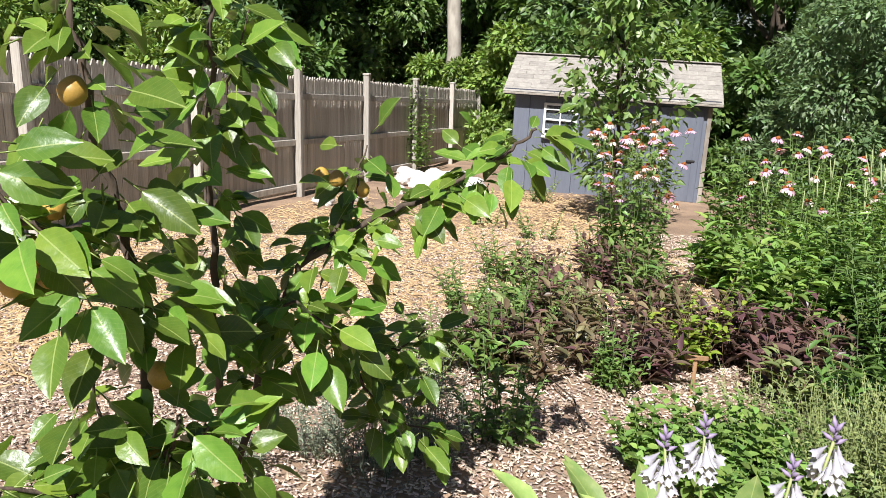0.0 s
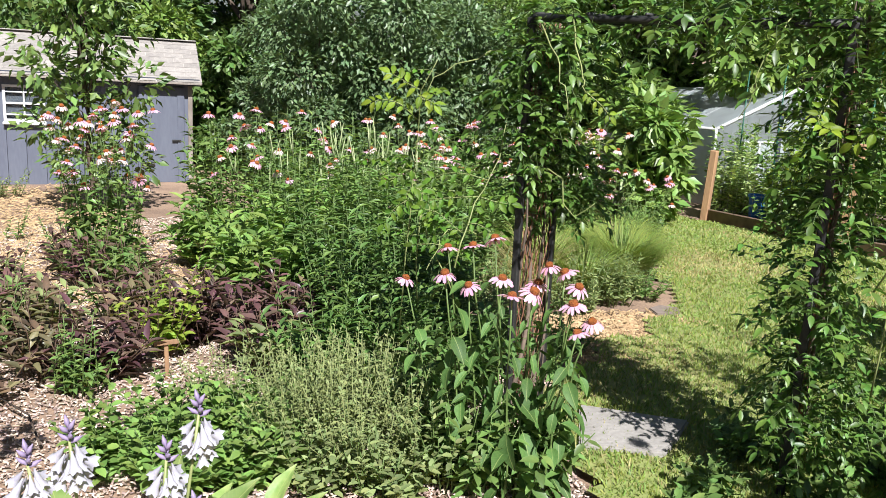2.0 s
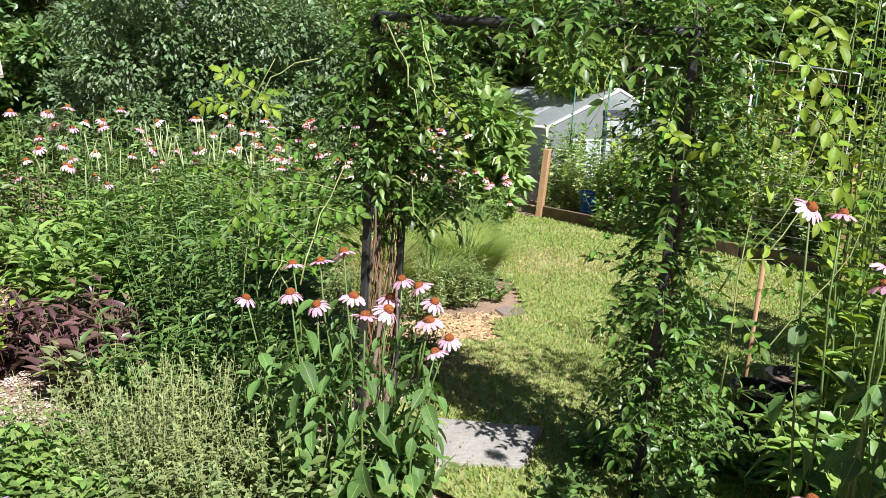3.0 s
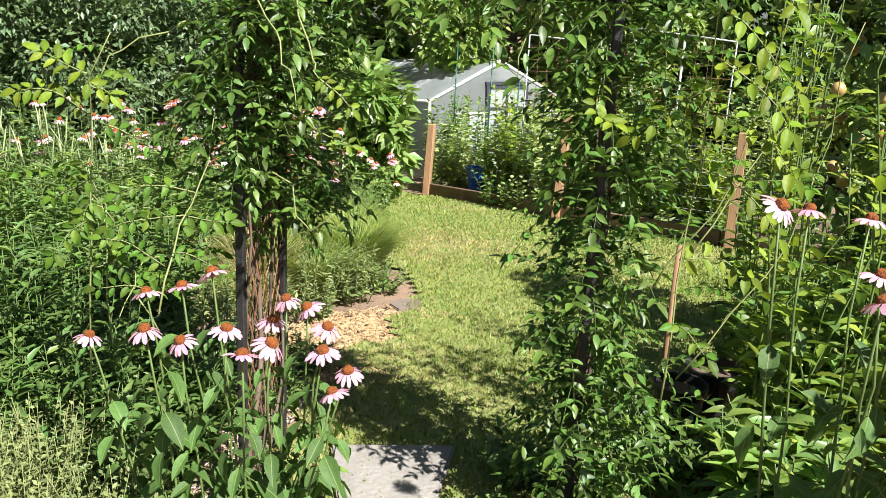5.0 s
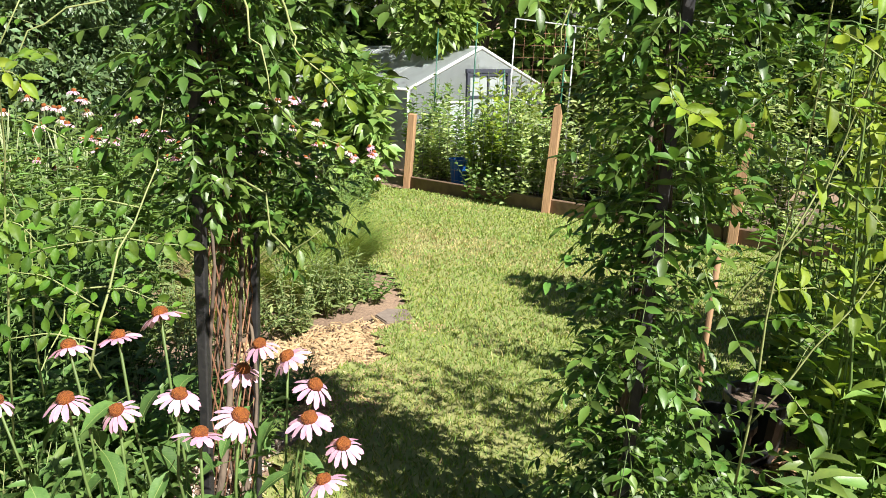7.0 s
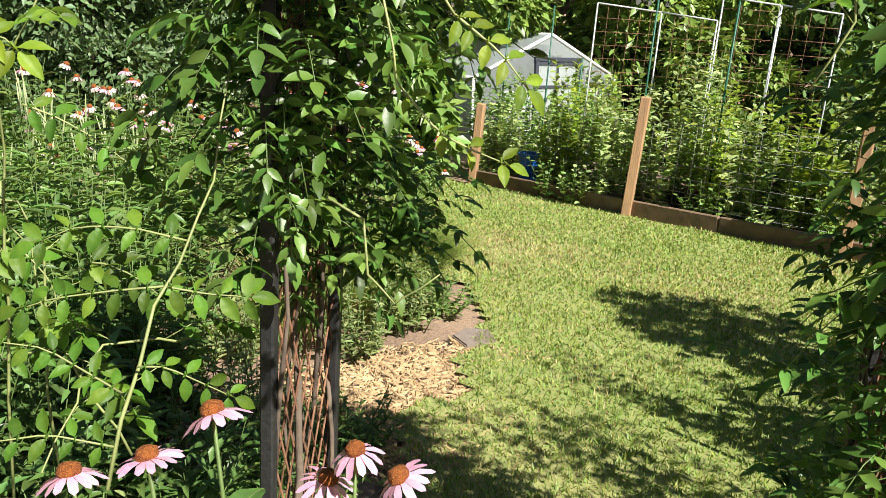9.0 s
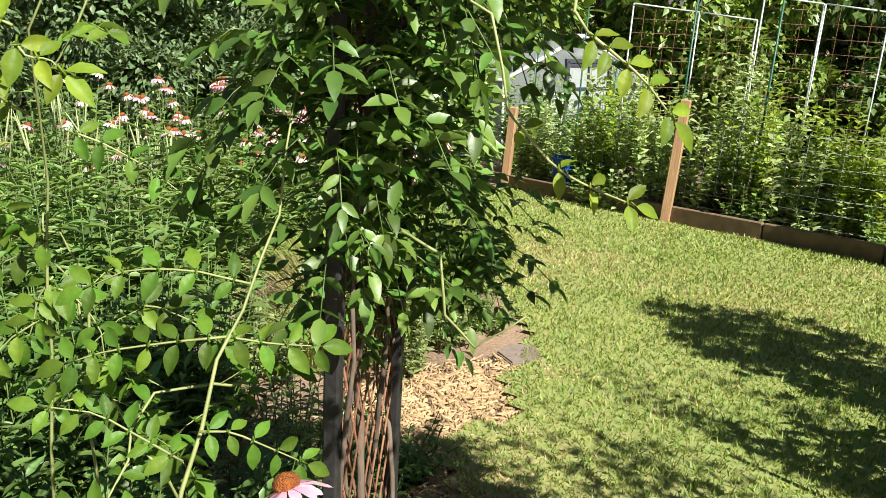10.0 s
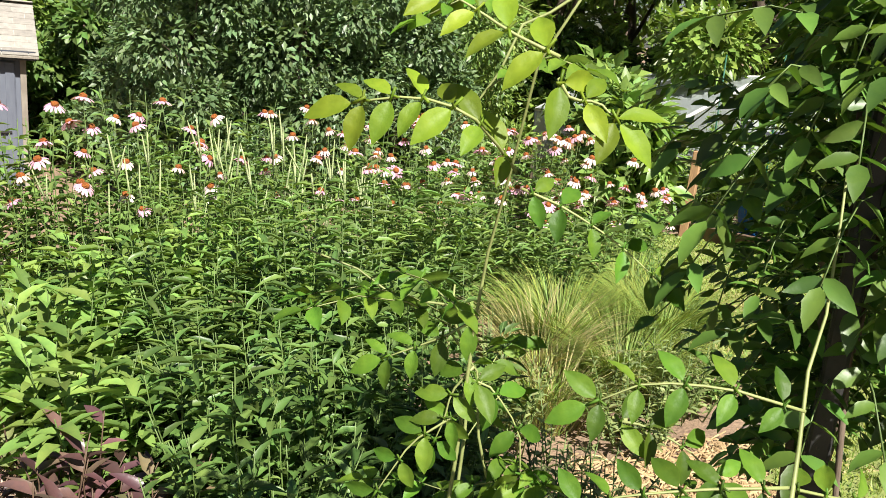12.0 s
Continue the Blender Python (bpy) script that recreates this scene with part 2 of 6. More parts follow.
def tubes(paths, sides=5):
    """paths: list of (points, radii). Returns v, f of tapered tubes with closed ends."""
    vs, fs, o = [], [], 0
    for pts, rad in paths:
        pts = np.asarray(pts, float)
        k = len(pts)
        tang = np.gradient(pts, axis=0)
        tang /= np.linalg.norm(tang, axis=1)[:, None] + 1e-9
        ref = np.array([1.0, 0, 0]) if abs(tang[0][0]) < 0.8 else np.array([0, 1.0, 0])
        u = np.cross(tang, ref)
        u /= np.linalg.norm(u, axis=1)[:, None] + 1e-9
        w = np.cross(tang, u)
        a = np.arange(sides) * 2 * np.pi / sides
        rad = np.broadcast_to(rad, (k,))
        ring = pts[:, None] + rad[:, None, None] * (np.cos(a)[None, :, None] * u[:, None] + np.sin(a)[None, :, None] * w[:, None])
        vs.append(ring.reshape(-1, 3))
        for i in range(k - 1):
            for j in range(sides):
                j2 = (j + 1) % sides
                fs.append((o + i * sides + j, o + i * sides + j2, o + (i + 1) * sides + j2, o + (i + 1) * sides + j))
        fs.append(tuple(o + j for j in range(sides))[::-1])
        fs.append(tuple(o + (k - 1) * sides + j for j in range(sides)))
        o += k * sides
    return np.concatenate(vs), fs


def tube_mesh(name, paths, sides=5):
    v, f = tubes(paths, sides)
    return mesh_from(name, v, f, True)


# leaf outlines: along, across, up; two rows of faces folded on the midrib
LEAF_SIMPLE = (np.array([[0, 0, 0], [0.45, 0.5, 0.06], [1, 0, -0.08], [0.45, -0.5, 0.06]]), np.array([[0, 1, 2], [0, 2, 3]]))
LEAF_OVATE = (np.array([[0, 0, 0], [0.16, 0.36, 0.05], [0.42, 0.5, 0.07], [0.76, 0.3, 0.0], [1, 0, -0.12], [0.76, -0.3, 0.0], [0.42, -0.5, 0.07], [0.16, -0.36, 0.05], [0.42, 0, 0.0], [0.76, 0, -0.04]]),
              np.array([[0, 1, 8], [1, 2, 8], [2, 3, 9], [2, 9, 8], [3, 4, 9], [4, 5, 9], [5, 6, 9], [6, 8, 9], [6, 7, 8], [7, 0, 8]]))
LEAF_LANCE = (np.array([[0, 0, 0], [0.3, 0.5, 0.1], [0.65, 0.36, 0.02], [1, 0, -0.2], [0.65, -0.36, 0.02], [0.3, -0.5, 0.1], [0.5, 0, -0.02]]),
              np.array([[0, 1, 6], [1, 2, 6], [2, 3, 6], [3, 4, 6], [4, 5, 6], [5, 0, 6]]))
BLADE = (np.array([[0, 0.5, 0], [0, -0.5, 0], [0.55, 0.35, 0.0], [0.55, -0.35, 0.0], [1, 0, -0.15]]), np.array([[0, 1, 3], [0, 3, 2], [2, 3, 4]]))


def leaves(pos, way, up, length, width, shape=LEAF_SIMPLE):
    """Many leaves as one (v, f): each starts at pos, points along way, its upper side towards up."""
    pos, way, up = (np.asarray(a, float) for a in (pos, way, up))
    n = len(pos)
    way = way / (np.linalg.norm(way, axis=1)[:, None] + 1e-9)
    side = np.cross(up, way)
    side /= np.linalg.norm(side, axis=1)[:, None] + 1e-9
    nor = np.cross(way, side)
    L, W = np.broadcast_to(length, (n,)), np.broadcast_to(width, (n,))
    t, fc = shape
    v = pos[:, None] + t[None, :, 0, None] * (way * L[:, None])[:, None] + t[None, :, 1, None] * (side * W[:, None])[:, None] + t[None, :, 2, None] * (nor * L[:, None])[:, None]
    f = fc[None] + (np.arange(n) * len(t))[:, None, None]
    return v.reshape(-1, 3), f.reshape(-1, 3)


def merge(parts):
    vs, fs, o = [], [], 0
    for v, f in parts:
        vs.append(v)
        fs.append(f + o)
        o += len(v)
    return np.concatenate(vs), np.concatenate(fs)


def ball(n):
    d = rng.normal(size=(n, 3))
    return d / np.linalg.norm(d, axis=1)[:, None]


def lumpy_leaves(lumps, per, size, aspect=0.5, shape=LEAF_SIMPLE, droop=0.35, fill=0.45):
    """Leaves over the outer part of several lumps (centre, radii)."""
    out = []
    for c, r in lumps:
        d = ball(per)
        rad = (fill + (1 - fill) * rng.random(per) ** 0.6)[:, None]
        k = 1 + 0.22 * np.sin(d[:, :1] * 7 + c[0] * 3) * np.cos(d[:, 1:2] * 6 + c[1] * 5)
        p = np.asarray(c) + d * rad * k * np.asarray(r)
        out_dir = d + rng.normal(scale=0.55, size=(per, 3))
        out_dir[:, 2] -= droop
        up = d * 0.6 + np.array([0, 0, 0.9]) + rng.normal(scale=0.45, size=(per, 3))
        s = size * rng.uniform(0.6, 1.3, per)
        out.append(leaves(p, out_dir, up, s, s * aspect, shape))
    return merge(out)


def curve_pts(a, b, sag=0.0, k=5, wobble=0.0):
    t = np.linspace(0, 1, k)[:, None]
    p = np.asarray(a) * (1 - t) + np.asarray(b) * t
    p[:, 2] += sag * 4 * (t * (1 - t))[:, 0]
    if wobble:
        p[1:-1] += rng.normal(scale=wobble, size=(k - 2, 3))
    return p


# ---- ground ----
def ground_sheet():
    def axis(lo, hi, step):
        fine = np.arange(lo, hi + 1e-6, step)
        far = np.array([8, 20, 50, 120, 300, 700, 1800])
        return np.concatenate([(lo - far)[::-1], fine, hi + far])
    xs, ys = axis(-8, 20, 0.25), axis(-5, 26, 0.25)
    v, f = [], []
    for y in ys:
        for x in xs:
            near = abs(x) < 21 and -6 < y < 27
            z = gz(max(-8, min(x, 20)), max(-5, min(y, 26)))
            if near:
                z += 0.025 * noise.noise((x * 0.9, y * 0.9, 0)) + 0.012 * noise.noise((x * 3, y * 3, 2))
            v.append((x, y, z - 0.02))
    w = len(xs)
    for j in range(len(ys) - 1):
        for i in range(w - 1):
            f.append((j * w + i, j * w + i + 1, (j + 1) * w + i + 1, (j + 1) * w + i))
    ob = part("ground", mesh_from("ground", v, f, True), GROUND, None)
    tagged(ob, "brown mulched garden soil sloping gently down to the woods", "ground", kind="structure")


LAWN_EDGE = [(2.0, 0.2), (2.1, 1.3), (2.45, 1.95), (2.75, 2.75), (3.5, 3.02), (4.45, 3.36), (5.0, 3.62), (5.4, 3.95), (6.2, 4.9), (7.6, 6.3), (8.6, 7.9), (9.4, 8.6), (9.6, 6.6), (9.2, 4.65), (8.75, 2.8), (8.2, 0.6), (7.4, 0.1), (5.6, 1.0), (4.6, 1.75), (3.7, 1.35), (3.2, 0.6)]


def inside(poly, x, y):
    hit = False
    for (x0, y0), (x1, y1) in zip(poly, poly[1:] + poly[:1]):
        if (y0 > y) != (y1 > y) and x < (x1 - x0) * (y - y0) / (y1 - y0) + x0:
            hit = not hit
    return hit


def lawn():
    v, f, ids = [], [], {}
    st = 0.1
    for i in range(int(1.8 / st), int(9.8 / st)):
        for j in range(0, int(8.8 / st)):
            cx, cy = (i + 0.5) * st, (j + 0.5) * st
            wx = cx + 0.16 * noise.noise((cx * 3, cy * 3, 5))
            if not inside(LAWN_EDGE, wx, cy + 0.16 * noise.noise((cx * 3, cy * 3, 9))):
                continue
            q = []
            for a, b in ((i, j), (i + 1, j), (i + 1, j + 1), (i, j + 1)):
                if (a, b) not in ids:
                    ids[a, b] = len(v)
                    x, y = a * st, b * st
                    v.append((x, y, gz(x, y) + 0.015 + 0.012 * noise.noise((x * 2, y * 2, 0))))
                q.append(ids[a, b])
            f.append(q)
    ob = part("lawn", mesh_from("lawn", v, f, True), LAWN, None)
    tagged(ob, "mown green lawn with dry yellowish patches", "lawn", kind="structure")
    return f, np.array(v)


def lawn_grass(f, v):
    cen = v[np.array(f)].mean(axis=1)
    dist = np.hypot(cen[:, 0] - 1.3, cen[:, 1] - 1.2)
    count = np.clip(70 - dist * 6.5, 14, 60).astype(int)
    p = np.repeat(cen, count, axis=0)
    n = len(p)
    p[:, :2] += rng.uniform(-0.055, 0.055, (n, 2))
    dd = np.repeat(dist, count)
    way = rng.normal(scale=0.55, size=(n, 3))
    way[:, 2] = 1
    L = rng.uniform(0.014, 0.038, n) * np.repeat(1 + 0.5 * np.array([noise.noise((x * 2.5, y * 2.5, 4)) for x, y in zip(cen[:, 0], cen[:, 1])]), count)
    W = rng.uniform(0.004, 0.008, n) * np.clip(dd / 3.5, 1, 2.4)
    vv, ff = leaves(p, way, rng.normal(size=(n, 3)), L, W, BLADE)
    patch = np.array([noise.noise((x * 0.8, y * 0.8, 3)) + 0.4 * noise.noise((x * 3, y * 3, 7)) for x, y in zip(cen[:, 0], cen[:, 1])])
    dry = np.repeat(patch, count) + rng.normal(scale=0.35, size=n) > 0.42
    k = len(BLADE[1])
    mask = np.repeat(dry, k)
    for name, m, sel, label in (("grass", GRASS, ~mask, "short mown green grass blades"), ("dry_grass", GRASS_DRY, mask, "dry straw-coloured grass blades in the lawn")):
        fs = ff[sel]
        used, inv = np.unique(fs, return_inverse=True)
        ob = part(name, mesh_from(name, vv[used], inv.reshape(-1, 3)), m, None)
        tagged(ob, label, "grass", kind="stuff")


def scatter_chips(name, area, n, size, material, label, category, slim=(0.18, 0.5)):
    """area: function giving whether a chip lies at x, y."""
    (x0, x1), (y0, y1), ok = area
    pts = []
    while len(pts) < n:
        x, y = rng.uniform(x0, x1), y0 + (y1 - y0) * rng.random() ** 2.0
        edge = min(x - x0, x1 - x, y - y0, y1 - y)
        if ok(x, y) and edge > 0.06 + 0.1 * (1 + noise.noise((x * 2.3, y * 2.3, 5))) * min(1.0, (x1 - x0) * 0.4) * rng.random():
            pts.append((x, y, gz(x, y) + 0.025 * noise.noise((x * 0.9, y * 0.9, 0)) - 0.012 + rng.random() * 0.014))
    pts = np.array(pts)
    t = np.array([[-.5, -.5, 0], [.5, -.35, 0], [.45, .5, 0], [-.5, .4, 0], [-.45, -.4, .3], [.4, -.3, .3], [.4, .4, .3], [-.45, .35, .3]])
    fc = np.array([[4, 5, 6], [4, 6, 7], [0, 1, 5], [0, 5, 4], [1, 2, 6], [1, 6, 5], [2, 3, 7], [2, 7, 6], [3, 0, 4], [3, 4, 7]])
    a = rng.uniform(0, 6.28, n)
    L, W = size * rng.uniform(0.5, 1.5, n), size * rng.uniform(slim[0], slim[1], n)
    tz = rng.normal(scale=0.25, size=(n, 2))
    lx, ly = t[None, :, 0] * L[:, None], t[None, :, 1] * W[:, None]
    x = lx * np.cos(a)[:, None] - ly * np.sin(a)[:, None]
    y = lx * np.sin(a)[:, None] + ly * np.cos(a)[:, None]
    z = t[None, :, 2] * min(0.022, 0.5 * size) + x * tz[:, :1] + y * tz[:, 1:]
    v = np.stack([x, y, z], -1) + pts[:, None]
    f = fc[None] + (np.arange(n) * 8)[:, None, None]
    ob = part(name, mesh_from(name, v.reshape(-1, 3), f.reshape(-1, 3)), material, None)
    tagged(ob, label, category, kind="stuff")


# ---- fence ----
def picket_fence():
    a, b = Vector((-4.56, 4.4)), Vector((0.92, 21.2))
    d = (b - a).normalized()
    ang = math.degrees(math.atan2(d.y, d.x))
    fence = thing("picket_fence", pose(a.x, a.y, gz(*a), 0, 0, ang), "tall weathered grey wooden picket fence with square posts", "fence")
    length = (b - a).length
    def z_at(s):
        p = a + d * s
        return gz(p.x, p.y) - gz(a.x, a.y)
    picket = box_bm((0.081, 0.018, 1.0), pose(0, 0, 0.5))
    bmesh.ops.bisect_plane(picket, geom=picket.verts[:] + picket.edges[:] + picket.faces[:], plane_co=(0, 0, 0.965), plane_no=(0, 0, 1))
    for vtx in picket.verts:
        if vtx.co.z > 0.98:
            vtx.co.x *= 0.3
    pm = bpy.data.meshes.new("picket")
    picket.to_mesh(pm)
    picket.free()
    pm.materials.append(WOOD_GREY)
    s = 0.04
    while s < length:
        h = 1.72 + rng.uniform(-0.015, 0.015)
        o = part("picket", pm, None, fence, at=pose(s, 0.03 + rng.uniform(-0.003, 0.003), z_at(s) + 0.03, 0, rng.uniform(-0.6, 0.6)) @ Matrix.Diagonal((1, 1, h, 1)))
        s += 0.083
    step = 2.5
    k = int(length / step) + 1
    for i in range(k + 1):
        s = min(0.3 + i * step, length)
        part("post", box_bm((0.1, 0.1, 2.0), pose(0, 0, 0.85), 0.008), WOOD_GREY, fence, at=pose(s, -0.06, z_at(s)))
        part("post_cap", box_bm((0.12, 0.12, 0.035), pose(0, 0, 0), 0.01), WOOD_GREY, fence, at=pose(s, -0.06, z_at(s) + 1.865))
        if i < k and s + 0.2 < length:
            e = min(s + step, length)
            for h in (0.12, 0.78, 1.45):
                pitch = -math.degrees(math.atan2(z_at(e) - z_at(s), e - s))
                part("rail", box_bm((e - s - 0.1, 0.04, 0.09), None, 0.006), WOOD_GREY, fence, at=pose((s + e) / 2, -0.012, (z_at(s) + z_at(e)) / 2 + h, 0, pitch))


# ---- shed ----
def shed():
    L, R = Vector((1.22, 14.0)), Vector((4.36, 13.25))
    d = (R - L).normalized()
    ang = math.degrees(math.atan2(d.y, d.x))
    w, dep, wall, rise = (R - L).length, 2.3, 1.78, 0.52
    base = gz(*R) - 0.03
    s = thing("garden_shed", pose(L.x, L.y, base + 0.05, 0, 0, ang) @ pose(0, 0, 0, 0, 1.6), "grey-blue painted wooden garden shed with pale shingle roof", "shed")
    t = 0.05
    wx0, wx1, wz0, wz1 = 2 * w / 12, 4 * w / 12, 1.0, 1.52
    dx0, dx1 = w - 0.78, w - 0.08
    # front wall of upright boards, with the window opening left free
    n = 12
    for i in range(n):
        x0, x1 = i * w / n, (i + 1) * w / n
        spans = [(0.0, wall)]
        if x1 > wx0 + 0.02 and x0 < wx1 - 0.02:
            spans = [(0.0, wz0), (wz1, wall)]
        for z0, z1 in spans:
            part("siding_board", box_bm((x1 - x0 - 0.004, t, z1 - z0), pose((x0 + x1) / 2, t / 2, (z0 + z1) / 2), 0.003), PAINT_GREY, s)
    for x in (t / 2, w - t / 2):
        b = bmesh.new()
        pts = [(0.05, 0), (dep, 0), (dep, wall), (dep / 2, wall + rise - 0.02), (0.05, wall)]
        fr = [b.verts.new((x - t / 2, y, z)) for y, z in pts]
        bk = [b.verts.new((x + t / 2, y, z)) for y, z in pts]
        b.faces.new(fr[::-1])
        b.faces.new(bk)
        for i in range(5):
            j = (i + 1) % 5
            b.faces.new((fr[i], fr[j], bk[j], bk[i]))
        bmesh.ops.recalc_face_normals(b, faces=b.faces)
        part("end_wall", b, PAINT_GREY, s)
    part("back_wall", box_bm((w - 2 * t, t, wall), pose(w / 2, dep - t / 2, wall / 2)), PAINT_GREY, s)
    part("floor", box_bm((w - 2 * t, dep - 0.1, 0.05), pose(w / 2, dep / 2 + 0.02, 0.06)), WOOD_GREY, s)
    part("fascia", box_bm((w + 0.3, 0.03, 0.11), pose(w / 2, -0.17, wall - 0.08), 0.004), PAINT_DARK, s)
    slope = math.degrees(math.atan2(rise, dep / 2))
    run = math.hypot(rise, dep / 2) + 0.26
    for sgn in (1, -1):
        roof = part("roof", box_bm((w + 0.36, run, 0.03), pose(w / 2, (-run / 2 + 0.0), 0)), WOOD_GREY, s,
                    at=pose(0, dep / 2, wall + rise + 0.01, 0, 0, 0) @ (pose(0, 0, 0, slope) if sgn > 0 else pose(w, 0, 0, 0, 0, 180) @ pose(0, 0, 0, slope)))
        rows = 9
        sm = None
        for r in range(rows):
            y = -run + 0.02 + (r + 0.5) * run / rows
            off = 0.14 * (r % 2)
            x = -0.18 - off
            while x < w + 0.18:
                x0, x1 = max(x, -0.185), min(x + 0.29, w + 0.185)
                if x1 - x0 > 0.03:
                    part("shingle", box_bm((x1 - x0 - 0.006, run / rows + 0.03, 0.008), pose((x0 + x1) / 2, y, 0.024 , -1.6)), SHINGLE, roof)
                x += 0.29
    part("ridge_cap", box_bm((w + 0.37, 0.22, 0.02), pose(w / 2, dep / 2, wall + rise + 0.045), 0.008), SHINGLE, s)
    win = part("window", box_bm((wx1 - wx0, 0.004, wz1 - wz0), pose((wx0 + wx1) / 2, 0.03, (wz0 + wz1) / 2)), PANE, s, "small dark four-pane window")
    cx, cz = (wx0 + wx1) / 2, (wz0 + wz1) / 2
    for nm, sx, sz, x, z in (("frame", 0.04, wz1 - wz0, wx0, cz), ("frame", 0.04, wz1 - wz0, wx1, cz), ("frame", wx1 - wx0 + 0.04, 0.04, cx, wz0), ("frame", wx1 - wx0 + 0.04, 0.04, cx, wz1), ("glazing_bar", 0.022, wz1 - wz0, cx, cz), ("glazing_bar", wx1 - wx0, 0.03, cx, cz), ("glazing_bar", wx1 - wx0, 0.018, cx, cz + 0.17), ("glazing_bar", wx1 - wx0, 0.018, cx, cz - 0.17)):
        part(nm, box_bm((sx, 0.03, sz), pose(x, -0.012, z), 0.003), PAINT_WHITE, win, "white painted window bar")
    part("window_sill", box_bm((0.6, 0.09, 0.04), pose(cx, -0.045, wz0 - 0.04), 0.006), PAINT_WHITE, s, "white window sill")
    door = part("door", box_bm((dx1 - dx0, 0.03, 1.55), pose((dx0 + dx1) / 2, -0.02, 0.83), 0.004), PAINT_GREY, s, "grey-blue board door")
    for x in (dx0 + 0.06, dx1 - 0.06):
        part("door_stile", box_bm((0.1, 0.018, 1.55), pose(x, -0.044, 0.83), 0.003), PAINT_GREY, door)
    part("latch", box_bm((0.14, 0.02, 0.03), pose(dx1 - 0.13, -0.064, 0.75), 0.004), IRON, door, "black iron latch")
    part("hinge", box_bm((0.22, 0.012, 0.035), pose(dx0 + 0.12, -0.06, 0.35), 0.003), IRON, door, "black strap hinge")
    part("corner_board", box_bm((0.07, 0.07, wall), pose(w + 0.01, -0.005, wall / 2), 0.004), BARK_PALE, s, "bare pale corner board")


# ---- trees and shrubs ----
def tree(name, x, y, h, spread, lumps, per, size, material, bark, label, category="tree", trunk_r=0.12, low=0.0, group="", lean=0.0):
    """Tapered trunk with limbs; the crown is lumps of leaves between low and h."""
    z0 = gz(x, y)
    t = thing(name, (x, y, z0 - 0.05), label, category, group)
    top = np.array([lean * h, 0, h * 0.8])
    paths = [(curve_pts((0, 0, 0), top, 0, 7, 0.05 * spread), np.linspace(trunk_r, trunk_r * 0.25, 7))]
    ls = []
    for i in range(lumps):
        a = 6.283 * (i * 0.618 % 1) + rng.uniform(-0.3, 0.3)
        hz = low + (h - low) * ((i + 0.5) / lumps)
        taper = 0.55 + 0.45 * math.sin(math.pi * min(1, (hz - low) / (h - low) * 0.8 + 0.2))
        rr = spread * taper * rng.uniform(0.35, 0.8)
        c = np.array([math.cos(a) * rr + lean * hz, math.sin(a) * rr, hz])
        r = spread * rng.uniform(0.32, 0.52)
        ls.append((c, (r, r, r * rng.uniform(0.6, 0.9))))
        st = top * np.clip(hz / h * 0.75, 0.05, 0.95)
        paths.append((curve_pts(st, c, 0.08 * spread, 5, 0.04 * spread), np.linspace(trunk_r * 0.38, trunk_r * 0.08, 5)))
    part("trunk", tube_mesh("trunk", paths, 7), bark, t)
    v, f = lumpy_leaves(ls, per, size)
    part("crown", mesh_from("crown", v, f), material, t, kind="stuff")
    return t


def stems_from(n, h, spread, lean=0.25, k=5, base=0.5):
    """Bent stems rising from a clump's base: list of point arrays."""
    out = []
    for _ in range(n):
        a = rng.uniform(0, 6.283)
        r = spread * math.sqrt(rng.random())
        b = np.array([math.cos(a) * r * base, math.sin(a) * r * base, 0])
        hh = h * rng.uniform(0.58, 1.14)
        e = np.array([math.cos(a) * r + rng.normal(0, lean * 0.2), math.sin(a) * r + rng.normal(0, lean * 0.2), hh])
        out.append(curve_pts(b, e, 0.03 * h, k, 0.015 * h))
    return out


def stem_leaves(paths, per, length, width, shape, start=0.1, end=0.95, rise=0.4, shrink=0.5):
    pos, way, up, L = [], [], [], []
    for p in paths:
        for i in range(per):
            t = start + (end - start) * (i + rng.random() * 0.7) / per
            q = t * (len(p) - 1)
            j = min(int(q), len(p) - 2)
            c = p[j] + (p[j + 1] - p[j]) * (q - j)
            a = 2.4 * i + rng.uniform(-0.5, 0.5)
            pos.append(c)
            way.append((math.cos(a), math.sin(a), rise + rng.normal(0, 0.3)))
            up.append((-math.cos(a) * 0.4 + rng.normal(0, 0.25), -math.sin(a) * 0.4 + rng.normal(0, 0.25), 1))
            L.append(length * (1 - shrink * t) * rng.uniform(0.7, 1.2))
    L = np.array(L)
    return leaves(pos, way, up, L, L * width / length, shape)


def clump(name, x, y, h, spread, n, per, length, width, material, label, category="plant", stem=STEM, stem_r=0.004, shape=LEAF_LANCE, rise=0.4, lean=0.25, group="", shrink=0.5, start=0.1, base=0.5):
    """A perennial: stems and leaves. Returns the thing and the stems' paths."""
    t = thing(name, (x, y, gz(x, y) - 0.015), label, category, group)
    paths = stems_from(n, h, spread, lean, base=base)
    radii = np.linspace(stem_r, stem_r * 0.5, 5)
    if n <= 34:
        for p in paths:
            part("stem", tube_mesh("stem", [(p, radii)], 4), stem, t)
    else:
        part("stalk_mass", tube_mesh("stalk_mass", [(p, radii) for p in paths], 4), stem, t, kind="stuff")
    v, f = stem_leaves(paths, per, length, width, shape, rise=rise, shrink=shrink, start=start)
    part("foliage", mesh_from("foliage", v, f), material, t, kind="stuff")
    return t, paths


PETAL_SHAPE = (np.array([[0, 0.2, 0], [0, -0.2, 0], [0.45, 0.5, 0.03], [0.45, -0.5, 0.03], [0.85, 0.42, -0.08], [0.85, -0.42, -0.08], [1, 0.0, -0.13]]), np.array([[0, 1, 3], [0, 3, 2], [2, 3, 5], [2, 5, 4], [4, 5, 6]]))


